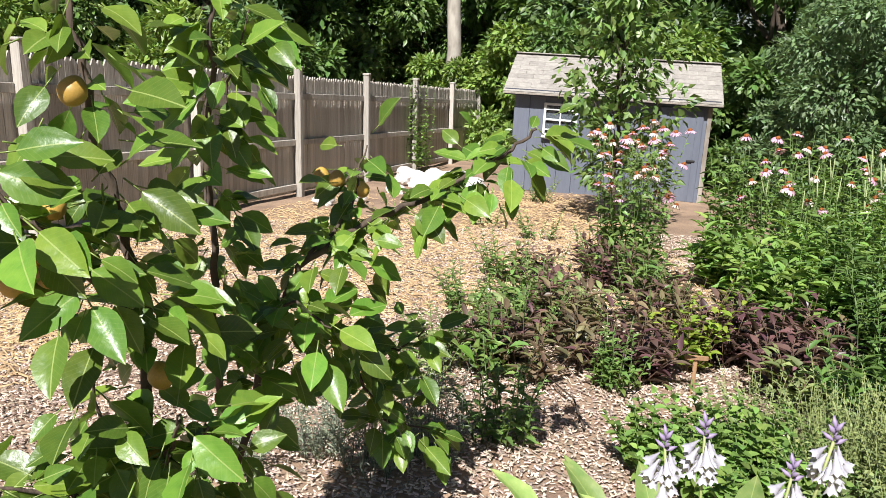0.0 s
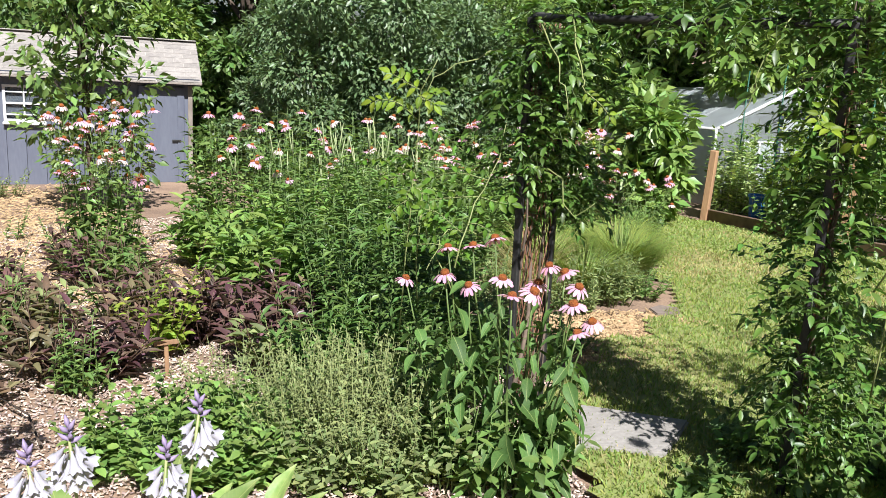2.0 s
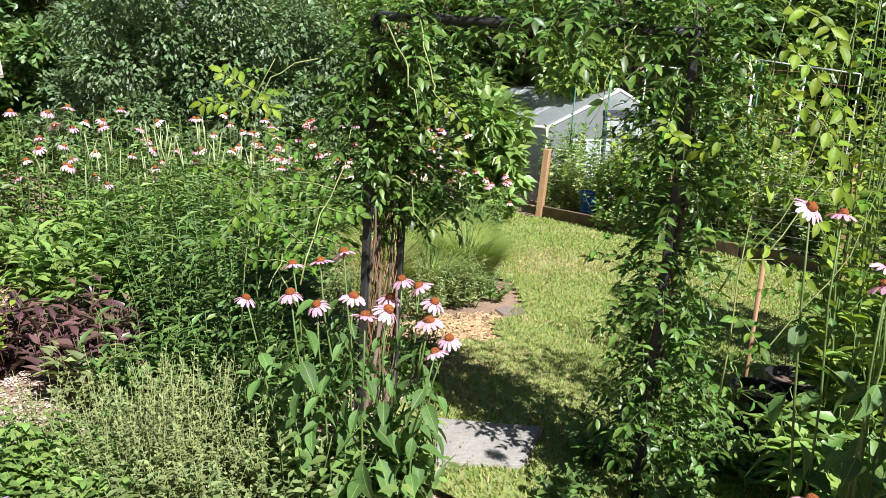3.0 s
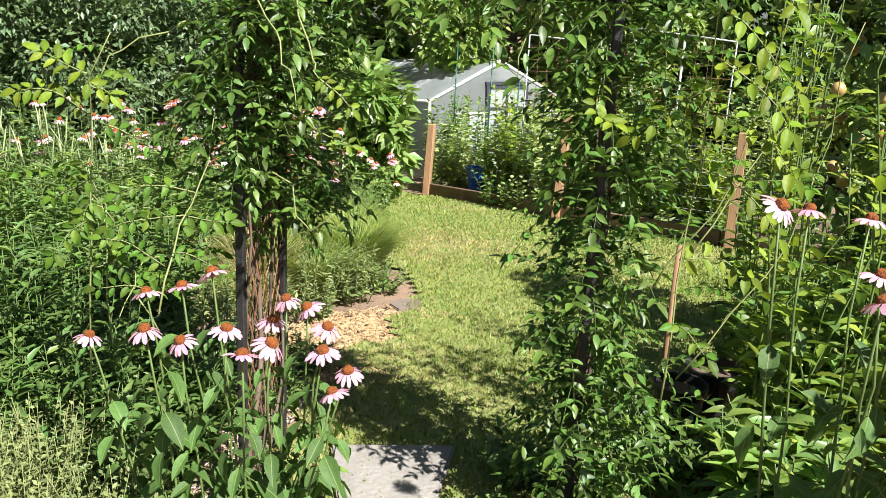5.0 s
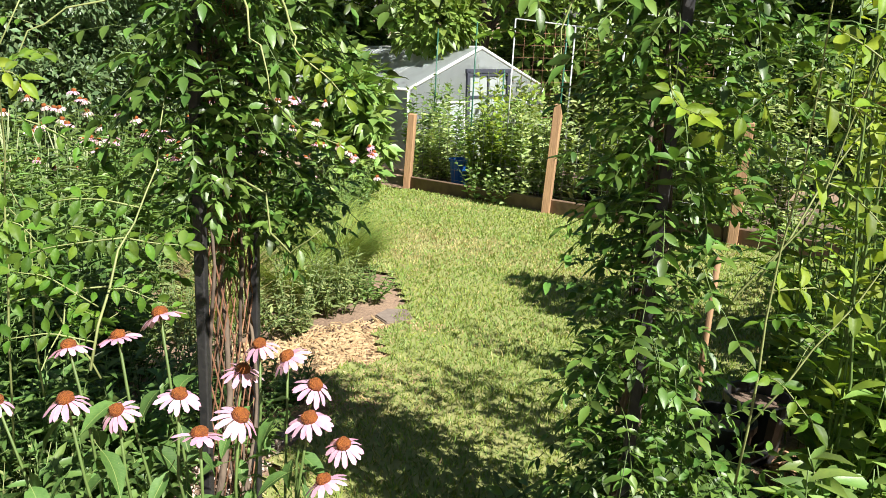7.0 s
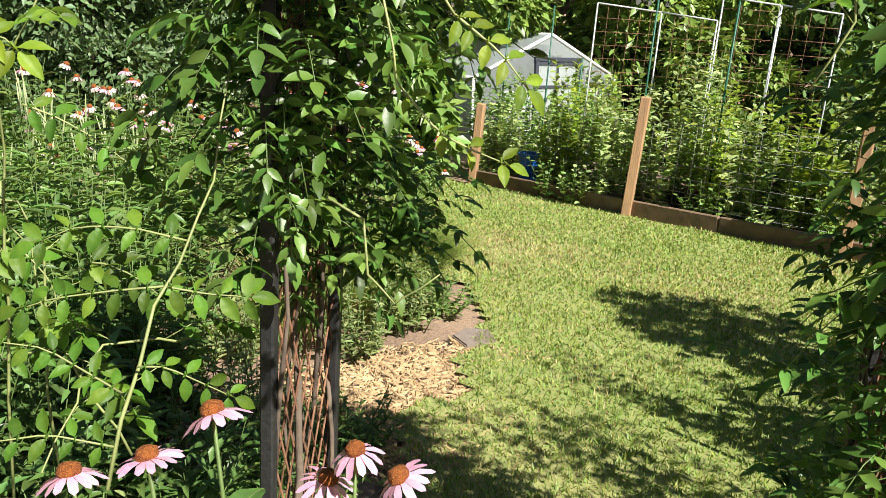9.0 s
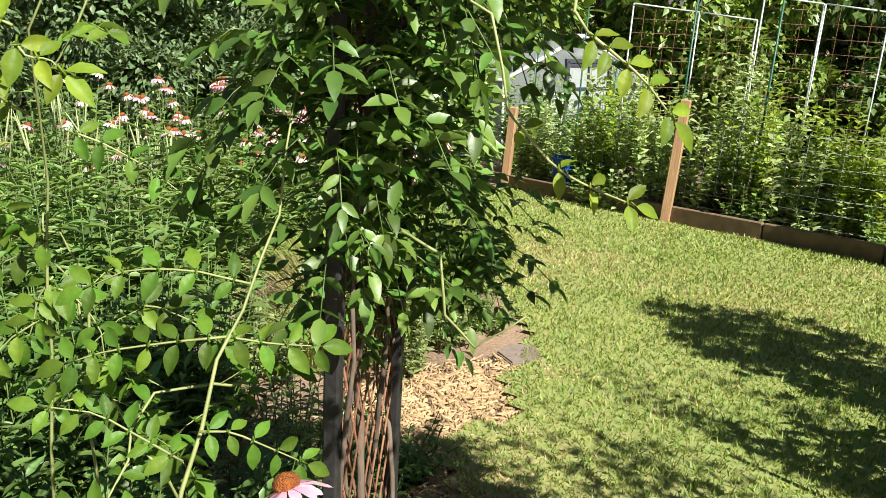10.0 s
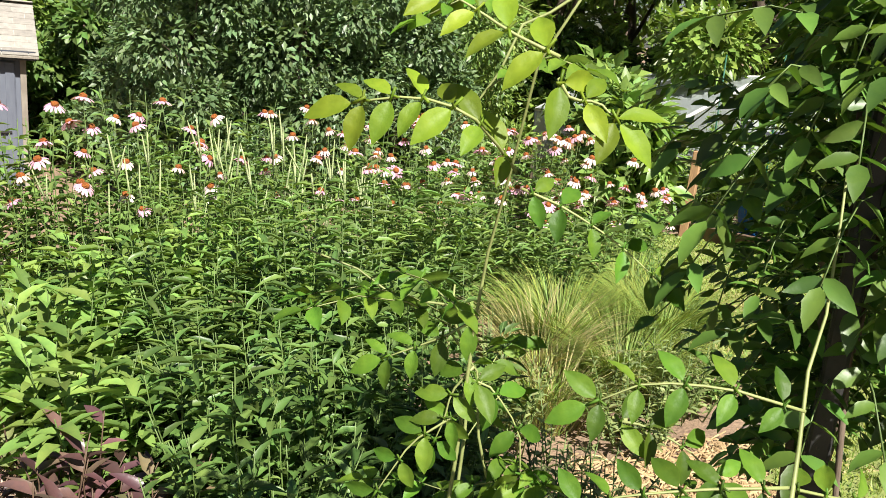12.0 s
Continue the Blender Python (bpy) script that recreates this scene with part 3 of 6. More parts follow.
def coneflower_meshes(droop, material, key, petals=14):
    a = np.arange(petals) * 6.283 / petals + rng.normal(0, 0.06, petals)
    way = np.stack([np.cos(a), np.sin(a), -droop + rng.normal(0, 0.08, petals)], 1)
    pos = np.stack([np.cos(a) * 0.012, np.sin(a) * 0.012, np.full(petals, 0.0)], 1)
    v, f = leaves(pos, way, np.tile([0, 0, 1.0], (petals, 1)) + 0.25 * ball(petals), rng.uniform(0.03, 0.04, petals), rng.uniform(0.011, 0.014, petals), PETAL_SHAPE)
    pm = mesh_from("petals_" + key, v, f, True)
    pm.materials.append(material)
    b = bmesh.new()
    bmesh.ops.create_icosphere(b, subdivisions=2, radius=0.016, matrix=pose(0, 0, 0.004) @ Matrix.Diagonal((1, 1, 0.85, 1)))
    for vt in b.verts:
        vt.co *= 1 + 0.09 * math.sin(vt.co.x * 1900) * math.cos(vt.co.y * 1700)
    cm = bpy.data.meshes.new("cone")
    b.to_mesh(cm)
    b.free()
    cm.materials.append(CONE)
    return pm, cm


FLOWERS = [coneflower_meshes(0.28, PETAL, "a"), coneflower_meshes(0.5, PETAL, "b", 13), coneflower_meshes(0.75, PETAL_FADED, "c", 12), coneflower_meshes(0.12, PETAL, "d", 15)]


def put_flower(parent, at, size, kinds):
    pm, cm = FLOWERS[kinds[rng.integers(len(kinds))]]
    tilt = pose(*at, rng.normal(0, 14), rng.normal(0, 14), rng.uniform(0, 360)) @ Matrix.Scale(size, 4)
    fl = part("petals", pm, None, parent, "pink drooping petals", at=tilt)
    part("cone", cm, None, fl, "domed orange-brown cone")


def coneflowers(x, y, h, spread, n, label, size=1.0, per=9, kinds=(0, 1, 3), leaf=0.13, material=None, group="coneflower clumps", stem_r=0.004):
    t, paths = clump("coneflower", x, y, h, spread, n, per, leaf, leaf * 0.4, material or LEAF_FRUIT, label, "flower", stem_r=stem_r, group=group, shrink=0.65, rise=0.25)
    for p in paths:
        put_flower(t, p[-1], size * rng.uniform(0.85, 1.1), kinds)
    return t


def leaf_object_mesh(length, width, bend, material):
    """A broad leaf: pointed oval, folded on the midrib and bent down, with a short stalk."""
    rows = [(0.0, 0.02), (0.06, 0.3), (0.18, 0.72), (0.34, 0.98), (0.5, 1.0), (0.66, 0.84), (0.8, 0.56), (0.92, 0.24), (1.0, 0.02)]
    v, f = [], []
    for u, wd in rows:
        z = -bend * u * u
        for s in (-1, -0.5, 0, 0.5, 1):
            v.append((u * length, s * wd * width / 2, length * (z + 0.09 * abs(s) * wd + 0.012 * math.sin(u * 19 + s * 2) * abs(s))))
    for i in range(len(rows) - 1):
        for j in range(4):
            a = i * 5 + j
            f.append((a, a + 5, a + 6, a + 1))
    o = len(v)
    sv, sf = tubes([(np.array([(-length * 0.3, 0, 0.006), (0, 0, 0.0)]), 0.0016)], 4)
    me = mesh_from("leaf", np.concatenate([np.array(v), sv]), f + [tuple(i + o for i in q) for q in sf], True)
    me.materials.append(material)
    return me



def leaf_pose(c, w, up, k):
    w = Vector(w).normalized()
    sd = Vector(up).cross(w).normalized()
    return Matrix.Translation(Vector(c)) @ Matrix((w, sd, w.cross(sd))).transposed().to_4x4() @ Matrix.Scale(k, 4)


LEAF_CONE = mat("coneflower_leaf", (0.07, 0.145, 0.035), (0.105, 0.2, 0.045), rough=0.6, spec=0.35, scale=60, bump=0.15, per_object=0.3, translucent=0.25, vein=True)
CONE_LEAVES = [leaf_object_mesh(0.12, 0.056, 0.35, LEAF_CONE), leaf_object_mesh(0.11, 0.044, 0.25, LEAF_CONE), leaf_object_mesh(0.13, 0.068, 0.5, LEAF_CONE)]


def coneflower_exact(foot, heads, label, size, per, spread=0.5):
    """Stems from the foot to each head; stems, leaves and flowers are parts."""
    z0 = gz(*foot)
    o = np.array((*foot, z0))
    t = thing("coneflower", (*foot, z0 - 0.015), label, "flower", "coneflower clumps")
    for h in heads:
        e = np.array(h) - o
        b0 = np.array([e[0] * spread, e[1] * spread, 0]) + rng.normal(0, 0.02, 3) * (1, 1, 0)
        pth = curve_pts(b0, e, 0.0, 6, 0.008)
        part("stem", tube_mesh("stem", [(pth, np.linspace(0.0045, 0.003, 6))], 5), STEM, t)
        put_flower(t, e, size * rng.uniform(0.92, 1.08), (0, 1, 3, 0))
        for i in range(per):
            u = 0.08 + 0.8 * (i + rng.random() * 0.6) / per
            q = u * 5
            j = min(int(q), 4)
            a = 2.4 * i + rng.uniform(-0.5, 0.5)
            w = (math.cos(a), math.sin(a), rng.normal(-0.5, 0.35))
            part("leaf", CONE_LEAVES[rng.integers(3)], None, t, at=leaf_pose(pth[j] + (pth[j + 1] - pth[j]) * (q - j) + np.array(w) * 0.03, w, (rng.normal(0, 0.3), rng.normal(0, 0.3), 1), rng.uniform(0.7, 1.15) * (1.12 - 0.55 * u)))
    return t


# ---- arbour ----
ARCH = {"ln": (2.55, 2.58), "lf": (2.866, 2.706), "rn": (3.03, 1.48), "rf": (3.34, 1.61)}
ARCH_TOP = 1.63


def arbour():
    cx, cy = 2.89, 2.07
    t = thing("garden_arbour", (cx, cy, gz(cx, cy)), "black iron garden arbour with lattice sides, overgrown with wisteria", "arbour")
    z0 = gz(cx, cy)
    P = {k: (x - cx, y - cy) for k, (x, y) in ARCH.items()}
    for k, (x, y) in P.items():
        part("post", box_bm((0.03, 0.03, ARCH_TOP - z0 + 0.05), pose(x, y, (ARCH_TOP - z0) / 2 - 0.02, 0, 0, 25), 0.004), IRON, t)
    def bar(a, b, z, r=0.016):
        part("top_bar", tube_mesh("top_bar", [(curve_pts((*a, z), (*b, z), 0, 2), r)], 6), IRON, t)
    top = ARCH_TOP - z0
    bar(P["ln"], P["rn"], top)
    bar(P["lf"], P["rf"], top)
    for i in range(6):
        u = i / 5
        a = [P["ln"][k] * (1 - u) + P["rn"][k] * u for k in (0, 1)]
        b = [P["lf"][k] * (1 - u) + P["rf"][k] * u for k in (0, 1)]
        bar(a, b, top + 0.02, 0.008)
    for n, f in (("ln", "lf"), ("rn", "rf")):
        paths = []
        a, b = np.array((*P[n], 0)), np.array((*P[f], 0))
        for i in range(-12, 13):
            for sgn in (1, -1):
                z_start = 0.12 * i
                q0, q1 = a + (0, 0, z_start + (0.9 if sgn < 0 else 0)), b + (0, 0, z_start + (0.9 if sgn > 0 else 0))
                lo, hi = 0.05, top
                s = np.linspace(0, 1, 30)[:, None]
                pts = q0 * (1 - s) + q1 * s
                keep = pts[(pts[:, 2] > lo) & (pts[:, 2] < hi)]
                if len(keep) > 2:
                    paths.append((keep[[0, -1]], 0.003))
        part("lattice", tube_mesh("lattice", paths, 4), WIRE_RUST, t, "fine rusted diamond lattice side")


def pinnate(p, n, length, width, bend=0.25):
    """Leaflets in pairs along a stalk's points p: pos, way, up, size."""
    pos, way, up, L = [], [], [], []
    d = p[-1] - p[0]
    d = d / (np.linalg.norm(d) + 1e-9)
    side = np.cross(d, (0, 0, 1.0))
    side /= np.linalg.norm(side) + 1e-9
    for i in range(n):
        q = (0.25 + 0.7 * i / max(1, n - 1)) * (len(p) - 1)
        j = min(int(q), len(p) - 2)
        c = p[j] + (p[j + 1] - p[j]) * (q - j)
        for s in (1, -1):
            pos.append(c)
            way.append(side * s + d * 0.45 + np.array([0, 0, -bend + rng.normal(0, 0.15)]))
            up.append(np.array([0, 0, 1.0]) + rng.normal(0, 0.5, 3))
            L.append(length * rng.uniform(0.75, 1.1))
    pos.append(p[-1])
    way.append(d + np.array([0, 0, -bend]))
    up.append(np.array([0, 0, 1.0]))
    L.append(length * 1.1)
    return pos, way, up, L


def wisteria_leaves(starts, outs, size, leaflets=5, stalk=0.22, droop=0.1):
    P, W, U, L, stalks = [], [], [], [], []
    for s, o in zip(starts, outs):
        k = rng.uniform(0.7, 1.15)
        e = s + (o + rng.normal(0, 0.45, 3)) * stalk * k + np.array([0, 0, -droop * k])
        p = curve_pts(s, e, 0.03, 4)
        stalks.append((p, 0.0013))
        a, b, c, d = pinnate(p, leaflets, size * k, 0, rng.uniform(-0.25, 0.7))
        P += a
        W += b
        U += c
        L += d
    L = np.array(L)
    return leaves(P, W, U, L, L * 0.42, LEAF_OVATE), stalks


def wisteria(name, foot, columns, label, n, new_shoots, sprays, young):
    """Twisted stems up the posts and feathered leaves round them. columns: (x, y, z0, z1, radius, share)."""
    z0 = gz(*foot)
    t = thing(name, (*foot, z0), label, "climber", "wisteria on the arbour")
    o = np.array((*foot, z0))
    paths = []
    p0, p1 = (np.array(c[:2]) for c in columns[:2])
    for i in range(8):
        u0, sway, ph = rng.uniform(0.12, 0.88), rng.uniform(0.05, 0.3), rng.uniform(0, 6.28)
        zz = np.linspace(z0, columns[0][3], 18)
        u = np.clip(u0 + sway * np.sin(zz * rng.uniform(2.2, 4.5) + ph), 0.04, 0.96)[:, None]
        out = 0.03 * np.cos(zz * 5 + ph)[:, None] * np.array([[p1[1] - p0[1], p0[0] - p1[0]]]) / 0.33
        tw = np.concatenate([p0 * (1 - u) + p1 * u + out + rng.normal(0, 0.004, (18, 2)), zz[:, None]], 1) - o
        paths.append((tw, np.linspace(rng.choice((0.003, 0.005, 0.007, 0.013)), 0.003, 18) * rng.uniform(0.85, 1.15, 18)))
    for q in paths:
        part("twisted_stem", tube_mesh("twisted_stem", [q], 6), VINE_BARK, t, "twisted brown woody stem")
    S, D = [], []
    for x, y, a, b, r, share in columns:
        m = int(n * share)
        an = rng.uniform(0, 6.283, m)
        rr = r * rng.uniform(0.15, 1.0, m)
        zz = a + (b - a) * rng.random(m)
        S.append(np.stack([x + np.cos(an) * rr, y + np.sin(an) * rr, zz], 1) - o)
        D.append(np.stack([np.cos(an), np.sin(an), rng.normal(0.05, 0.4, m)], 1))
    (v, f), stalks = wisteria_leaves(np.concatenate(S), np.concatenate(D), 0.05, 4, 0.12, 0.05)
    part("foliage", mesh_from("foliage", v, f), LEAF_VINE, t, "dark green feathered leaves", kind="stuff")
    part("stalk_mass", tube_mesh("stalk_mass", stalks, 3), STEM, t, kind="stuff")
    for pts, k in new_shoots:
        w = np.array(pts, float) - o
        s = np.linspace(0, len(w) - 1, 9)
        p = np.stack([np.interp(s, range(len(w)), w[:, i]) for i in range(3)], 1)
        p[1:-1] += rng.normal(0, 0.008, (7, 3))
        shoot = part("shoot", tube_mesh("shoot", [(p, np.linspace(0.0035, 0.0015, 9))], 5), STEM_PALE, t, "pale young shoot")
        if k < 0:
            for cc, wy, up, L in zip(*pinnate(p, -k, 1.0, 0, 0.1)):
                part("leaflet", LEAFLET, None, shoot, at=leaf_pose(cc, wy, up, L * rng.uniform(0.9, 1.15)))
        for i in range(k):
            q = (0.1 + 0.88 * (i + 0.5) / k) * 8
            j = min(int(q), 7)
            st = p[j] + (p[j + 1] - p[j]) * (q - j)
            an = 2.4 * i + rng.uniform(-0.5, 0.5)
            e = st + np.array([math.cos(an), math.sin(an), rng.uniform(-0.1, 0.35)]) * rng.uniform(0.16, 0.26)
            stalk = curve_pts(st, e, 0.03, 4)
            part("leaf_stalk", tube_mesh("leaf_stalk", [(stalk, 0.0013)], 3), STEM_PALE, shoot)
            for c, wy, up, L in zip(*pinnate(stalk, 5, 1.0, 0)):
                part("leaflet", LEAFLET, None, shoot, at=leaf_pose(c, wy, up, L * rng.uniform(0.85, 1.15)))
    for i, (pts, pairs, size) in enumerate(sprays):
        spray(t, np.array(pts, float) - o, pairs, size * 0.92, LEAFLET_YOUNG if i in young else LEAFLET)


def spray(parent, pts, pairs, size, leaflet, face=(-0.45, -0.6, 0.65)):
    """A feathered leaf: a stalk through pts with leaflets in pairs whose upper sides turn to face."""
    w = np.array(pts, float)
    s = np.linspace(0, len(w) - 1, 8)
    p = np.stack([np.interp(s, range(len(w)), w[:, i]) for i in range(3)], 1)
    stalk = part("leaf_stalk", tube_mesh("leaf_stalk", [(p, np.linspace(0.0022, 0.001, 8))], 4), STEM_PALE, parent)
    n = np.array(face)
    for i in range(pairs):
        q = (0.1 + 0.84 * i / max(1, pairs - 1)) * 7
        j = min(int(q), 6)
        c, d = p[j] + (p[j + 1] - p[j]) * (q - j), p[j + 1] - p[j]
        d = d / (np.linalg.norm(d) + 1e-9)
        side = np.cross(d, n)
        side /= np.linalg.norm(side) + 1e-9
        for sg in (1, -1):
            way = side * sg + d * rng.uniform(0.3, 0.7) + rng.normal(0, 0.16, 3) - (0, 0, 0.12)
            part("leaflet", leaflet, None, stalk, at=leaf_pose(c + side * sg * 0.004, way, n + rng.normal(0, 0.3, 3), size * rng.uniform(0.8, 1.1)))
    part("leaflet", leaflet, None, stalk, at=leaf_pose(p[-1], p[-1] - p[-2], n, size * 1.1))


VINE_BARK = mat("vine_bark", (0.2, 0.15, 0.105), (0.07, 0.05, 0.038), rough=0.9, scale=60, bump=0.7, stretch=(1, 1, 0.2))


# ---- stones ----
def slab(name, corners, thick, label, material=STONE, top=0.03):
    b = bmesh.new()
    cx, cy = sum(c[0] for c in corners) / len(corners), sum(c[1] for c in corners) / len(corners)
    lo = [b.verts.new((x - cx, y - cy, gz(x, y) - gz(cx, cy) + top - thick)) for x, y in corners]
    f = b.faces.new(lo)
    r = bmesh.ops.extrude_face_region(b, geom=[f])
    bmesh.ops.translate(b, verts=[e for e in r["geom"] if isinstance(e, bmesh.types.BMVert)], vec=(0, 0, thick))
    bmesh.ops.recalc_face_normals(b, faces=b.faces)
    bmesh.ops.bevel(b, geom=b.edges[:], offset=0.008, segments=2, affect="EDGES")
    ob = part(name, b, material, None)
    ob.location = (cx, cy, gz(cx, cy))
    tagged(ob, label, "stone")


def rock(x, y, size, label, material, sink=0.3, group=""):
    b = bmesh.new()
    bmesh.ops.create_icosphere(b, subdivisions=3, radius=1)
    o = rng.uniform(0, 50)
    for v in b.verts:
        k = 1 + 0.35 * noise.noise(v.co * 1.3 + Vector((o, o, 0))) + 0.12 * noise.noise(v.co * 4 + Vector((0, o, o)))
        v.co = Vector((v.co.x * size[0], v.co.y * size[1], v.co.z * size[2])) * k
    ob = part("rock", b, material, None)
    ob.matrix_world = pose(x, y, gz(x, y) + size[2] * (1 - sink) - 0.02, 0, 0, rng.uniform(0, 360))
    tagged(ob, label, "rock", group)


# ---- greenhouse ----
def greenhouse():
    A, B = Vector((12.0, 8.6)), Vector((15.2, 7.72))
    d = (B - A).normalized()
    w, dep = (B - A).length, 3.8
    zb = -1.25
    eave, ridge = 0.3 - zb, 1.0 - zb
    t = thing("greenhouse", pose(A.x, A.y, zb, 0, 0, math.degrees(math.atan2(d.y, d.x))) @ pose(0, 0, 0, -3.3), "small greenhouse with white frame and cloudy translucent panels", "greenhouse")
    fr = lambda name, a, b, r=0.025, m=PAINT_WHITE: part(name, tube_mesh(name, [(curve_pts(a, b, 0, 2), r)], 4), m, t)
    for y in (0, dep):
        for x in (0, w):
            fr("corner_post", (x, y, 0), (x, y, eave))
        fr("rafter", (0, y, eave), (w / 2, y, ridge), 0.035)
        fr("rafter", (w, y, eave), (w / 2, y, ridge), 0.035)
    for i in range(1, 4):
        y = dep * i / 4
        fr("rafter", (0, y, eave), (w / 2, y, ridge), 0.02)
        fr("rafter", (w, y, eave), (w / 2, y, ridge), 0.02)
    fr("ridge_bar", (w / 2, 0, ridge), (w / 2, dep, ridge), 0.03)
    for x in (0, w):
        fr("eave_bar", (x, 0, eave), (x, dep, eave), 0.025)
        fr("sill_bar", (x, 0, 0.05), (x, dep, 0.05), 0.03)
    def panel(name, pts, m=POLYCARB, label=""):
        b = bmesh.new()
        f = b.faces.new([b.verts.new(p) for p in pts])
        r = bmesh.ops.solidify(b, geom=[f], thickness=0.008)
        return part(name, b, m, t, label)
    for i in range(4):
        y0, y1 = dep * i / 4 + 0.01, dep * (i + 1) / 4 - 0.01
        for x in (0, w):
            panel("wall_panel", [(x, y0, 0.05), (x, y1, 0.05), (x, y1, eave), (x, y0, eave)], POLYWALL)
            panel("roof_panel", [(x, y0, eave + 0.02), (x, y1, eave + 0.02), (w / 2, y1, ridge + 0.02), (w / 2, y0, ridge + 0.02)])
    door0, door1, doorh = w * 0.4, w * 0.7, 1.85
    panel("gable_panel", pts=[(0, 0, 0.05), (door0, 0, 0.05), (door0, 0, eave + (ridge - eave) * door0 / (w / 2)), (0, 0, eave)], m=POLYWALL)
    panel("gable_panel", pts=[(door1, 0, 0.05), (w, 0, 0.05), (w, 0, eave), (door1, 0, eave + (ridge - eave) * (w - door1) / (w / 2))], m=POLYWALL)
    panel("gable_panel", pts=[(door0, 0, doorh), (door1, 0, doorh), (door1, 0, eave + (ridge - eave) * (w - door1) / (w / 2)), (w / 2, 0, ridge), (door0, 0, eave + (ridge - eave) * door0 / (w / 2))], m=POLYWALL)
    panel("back_panel", pts=[(0, dep, 0.05), (w, dep, 0.05), (w, dep, eave), (w / 2, dep, ridge), (0, dep, eave)], m=POLYWALL)
    for x in (door0, door1):
        part("door_post", box_bm((0.07, 0.06, doorh), pose(x, -0.02, doorh / 2), 0.005), PAINT_DARK, t, "dark door post")
    part("door_lintel", box_bm((door1 - door0 + 0.1, 0.06, 0.07), pose((door0 + door1) / 2, -0.02, doorh), 0.005), PAINT_DARK, t)
    dr = part("door", box_bm((door1 - door0 - 0.08, 0.01, 1.75), pose((door0 + door1) / 2, -0.005, 0.95)), POLYCARB, t, "dark-framed glazed door")
    for z in (0.1, 0.95, 1.4, 1.78):
        part("glazing_bar", box_bm((door1 - door0 - 0.07, 0.03, 0.045), pose((door0 + door1) / 2, -0.02, z), 0.003), PAINT_DARK, dr)
    part("glazing_bar", box_bm((0.04, 0.028, 1.7), pose((door0 + door1) / 2, -0.022, 0.95), 0.003), PAINT_DARK, dr)
    for x0, x1 in ((w * 0.17, w * 0.37), (w * 0.76, w * 0.93)):
        wi = part("window", box_bm((x1 - x0, 0.006, 0.95), pose((x0 + x1) / 2, -0.03, 0.85)), POLYCARB, t, "white-framed many-paned window")
        for x in (x0, (x0 + x1) / 2, x1):
            part("window_bar", box_bm((0.03, 0.03, 0.98), pose(x, -0.045, 0.85), 0.003), PAINT_WHITE, wi)
        for k in range(4):
            part("window_bar", box_bm((x1 - x0 + 0.03, 0.026, 0.028), pose((x0 + x1) / 2, -0.047, 0.375 + 0.95 * k / 3), 0.003), PAINT_WHITE, wi)


# ---- vegetable bed ----
BED = [(9.72, 7.05), (9.12, 4.65), (8.7, 2.6), (8.2, 0.4)]


def bed():
    for i, (a, b) in enumerate(zip(BED, BED[1:])):
        a, b = Vector(a), Vector(b)
        d = b - a
        n = 2
        for k in range(n):
            p, q = a + d * k / n, a + d * (k + 1) / n
            za, zb = gz(*p), gz(*q)
            board = part("bed_board", box_bm(((q - p).length - 0.01, 0.05, 0.2), None, 0.008), WOOD_BED, None)
            board.matrix_world = pose((p.x + q.x) / 2, (p.y + q.y) / 2, (za + zb) / 2 + 0.075, 0, -math.degrees(math.atan2(zb - za, (q - p).length)), math.degrees(math.atan2(d.y, d.x)))
            tagged(board, "weathered brown timber board edging the vegetable bed", "edging", "bed edging boards")
    v, f = [], []
    for a in BED:
        for k in range(8):
            x, y = a[0] + 0.03 + 0.5 * k, a[1] + 0.06 * k
            v.append((x, y, gz(x, y) + 0.1 + (0.02 * noise.noise((x * 3, y * 3, 0)))))
    for i in range(3):
        for k in range(7):
            f.append((i * 8 + k, (i + 1) * 8 + k, (i + 1) * 8 + k + 1, i * 8 + k + 1))
    tagged(part("bed_soil", mesh_from("bed_soil", v, f, True), SOIL, None), "dark soil of the raised vegetable bed", "soil", kind="structure")
    for (x, y), h in (((9.66, 6.95), 1.0), ((9.06, 4.62), 1.22), ((8.62, 2.5), 1.15)):
        p = part("fence_post", box_bm((0.095, 0.095, h + 0.2), pose(0, 0, h / 2 - 0.1), 0.007), WOOD_POST, None)
        p.matrix_world = pose(x, y, gz(x, y), rng.normal(0, 1), rng.normal(0, 1), 15)
        tagged(p, "square cedar fence post at the vegetable bed", "post", "bed fence posts")
    # wire between the posts
    w = thing("wire_fence", (9.1, 4.7, gz(9.1, 4.7)), "fine grey wire mesh fence along the vegetable bed", "fence")
    o = np.array((9.1, 4.7, gz(9.1, 4.7)))
    pts = [np.array((x + 0.06, y, gz(x, y))) - o for x, y in BED]
    for a, b in zip(pts, pts[1:]):
        paths = [(np.array([a + (0, 0, h), b + (0, 0, h)]), 0.0022) for h in np.arange(0.2, 1.0, 0.13)]
        m = int(np.linalg.norm(b - a) / 0.15)
        paths += [(np.array([a + (b - a) * i / m + (0, 0, 0.15), a + (b - a) * i / m + (0, 0, 0.98)]), 0.0022) for i in range(m)]
        part("mesh_panel", tube_mesh("mesh_panel", paths, 3), WIRE, w)


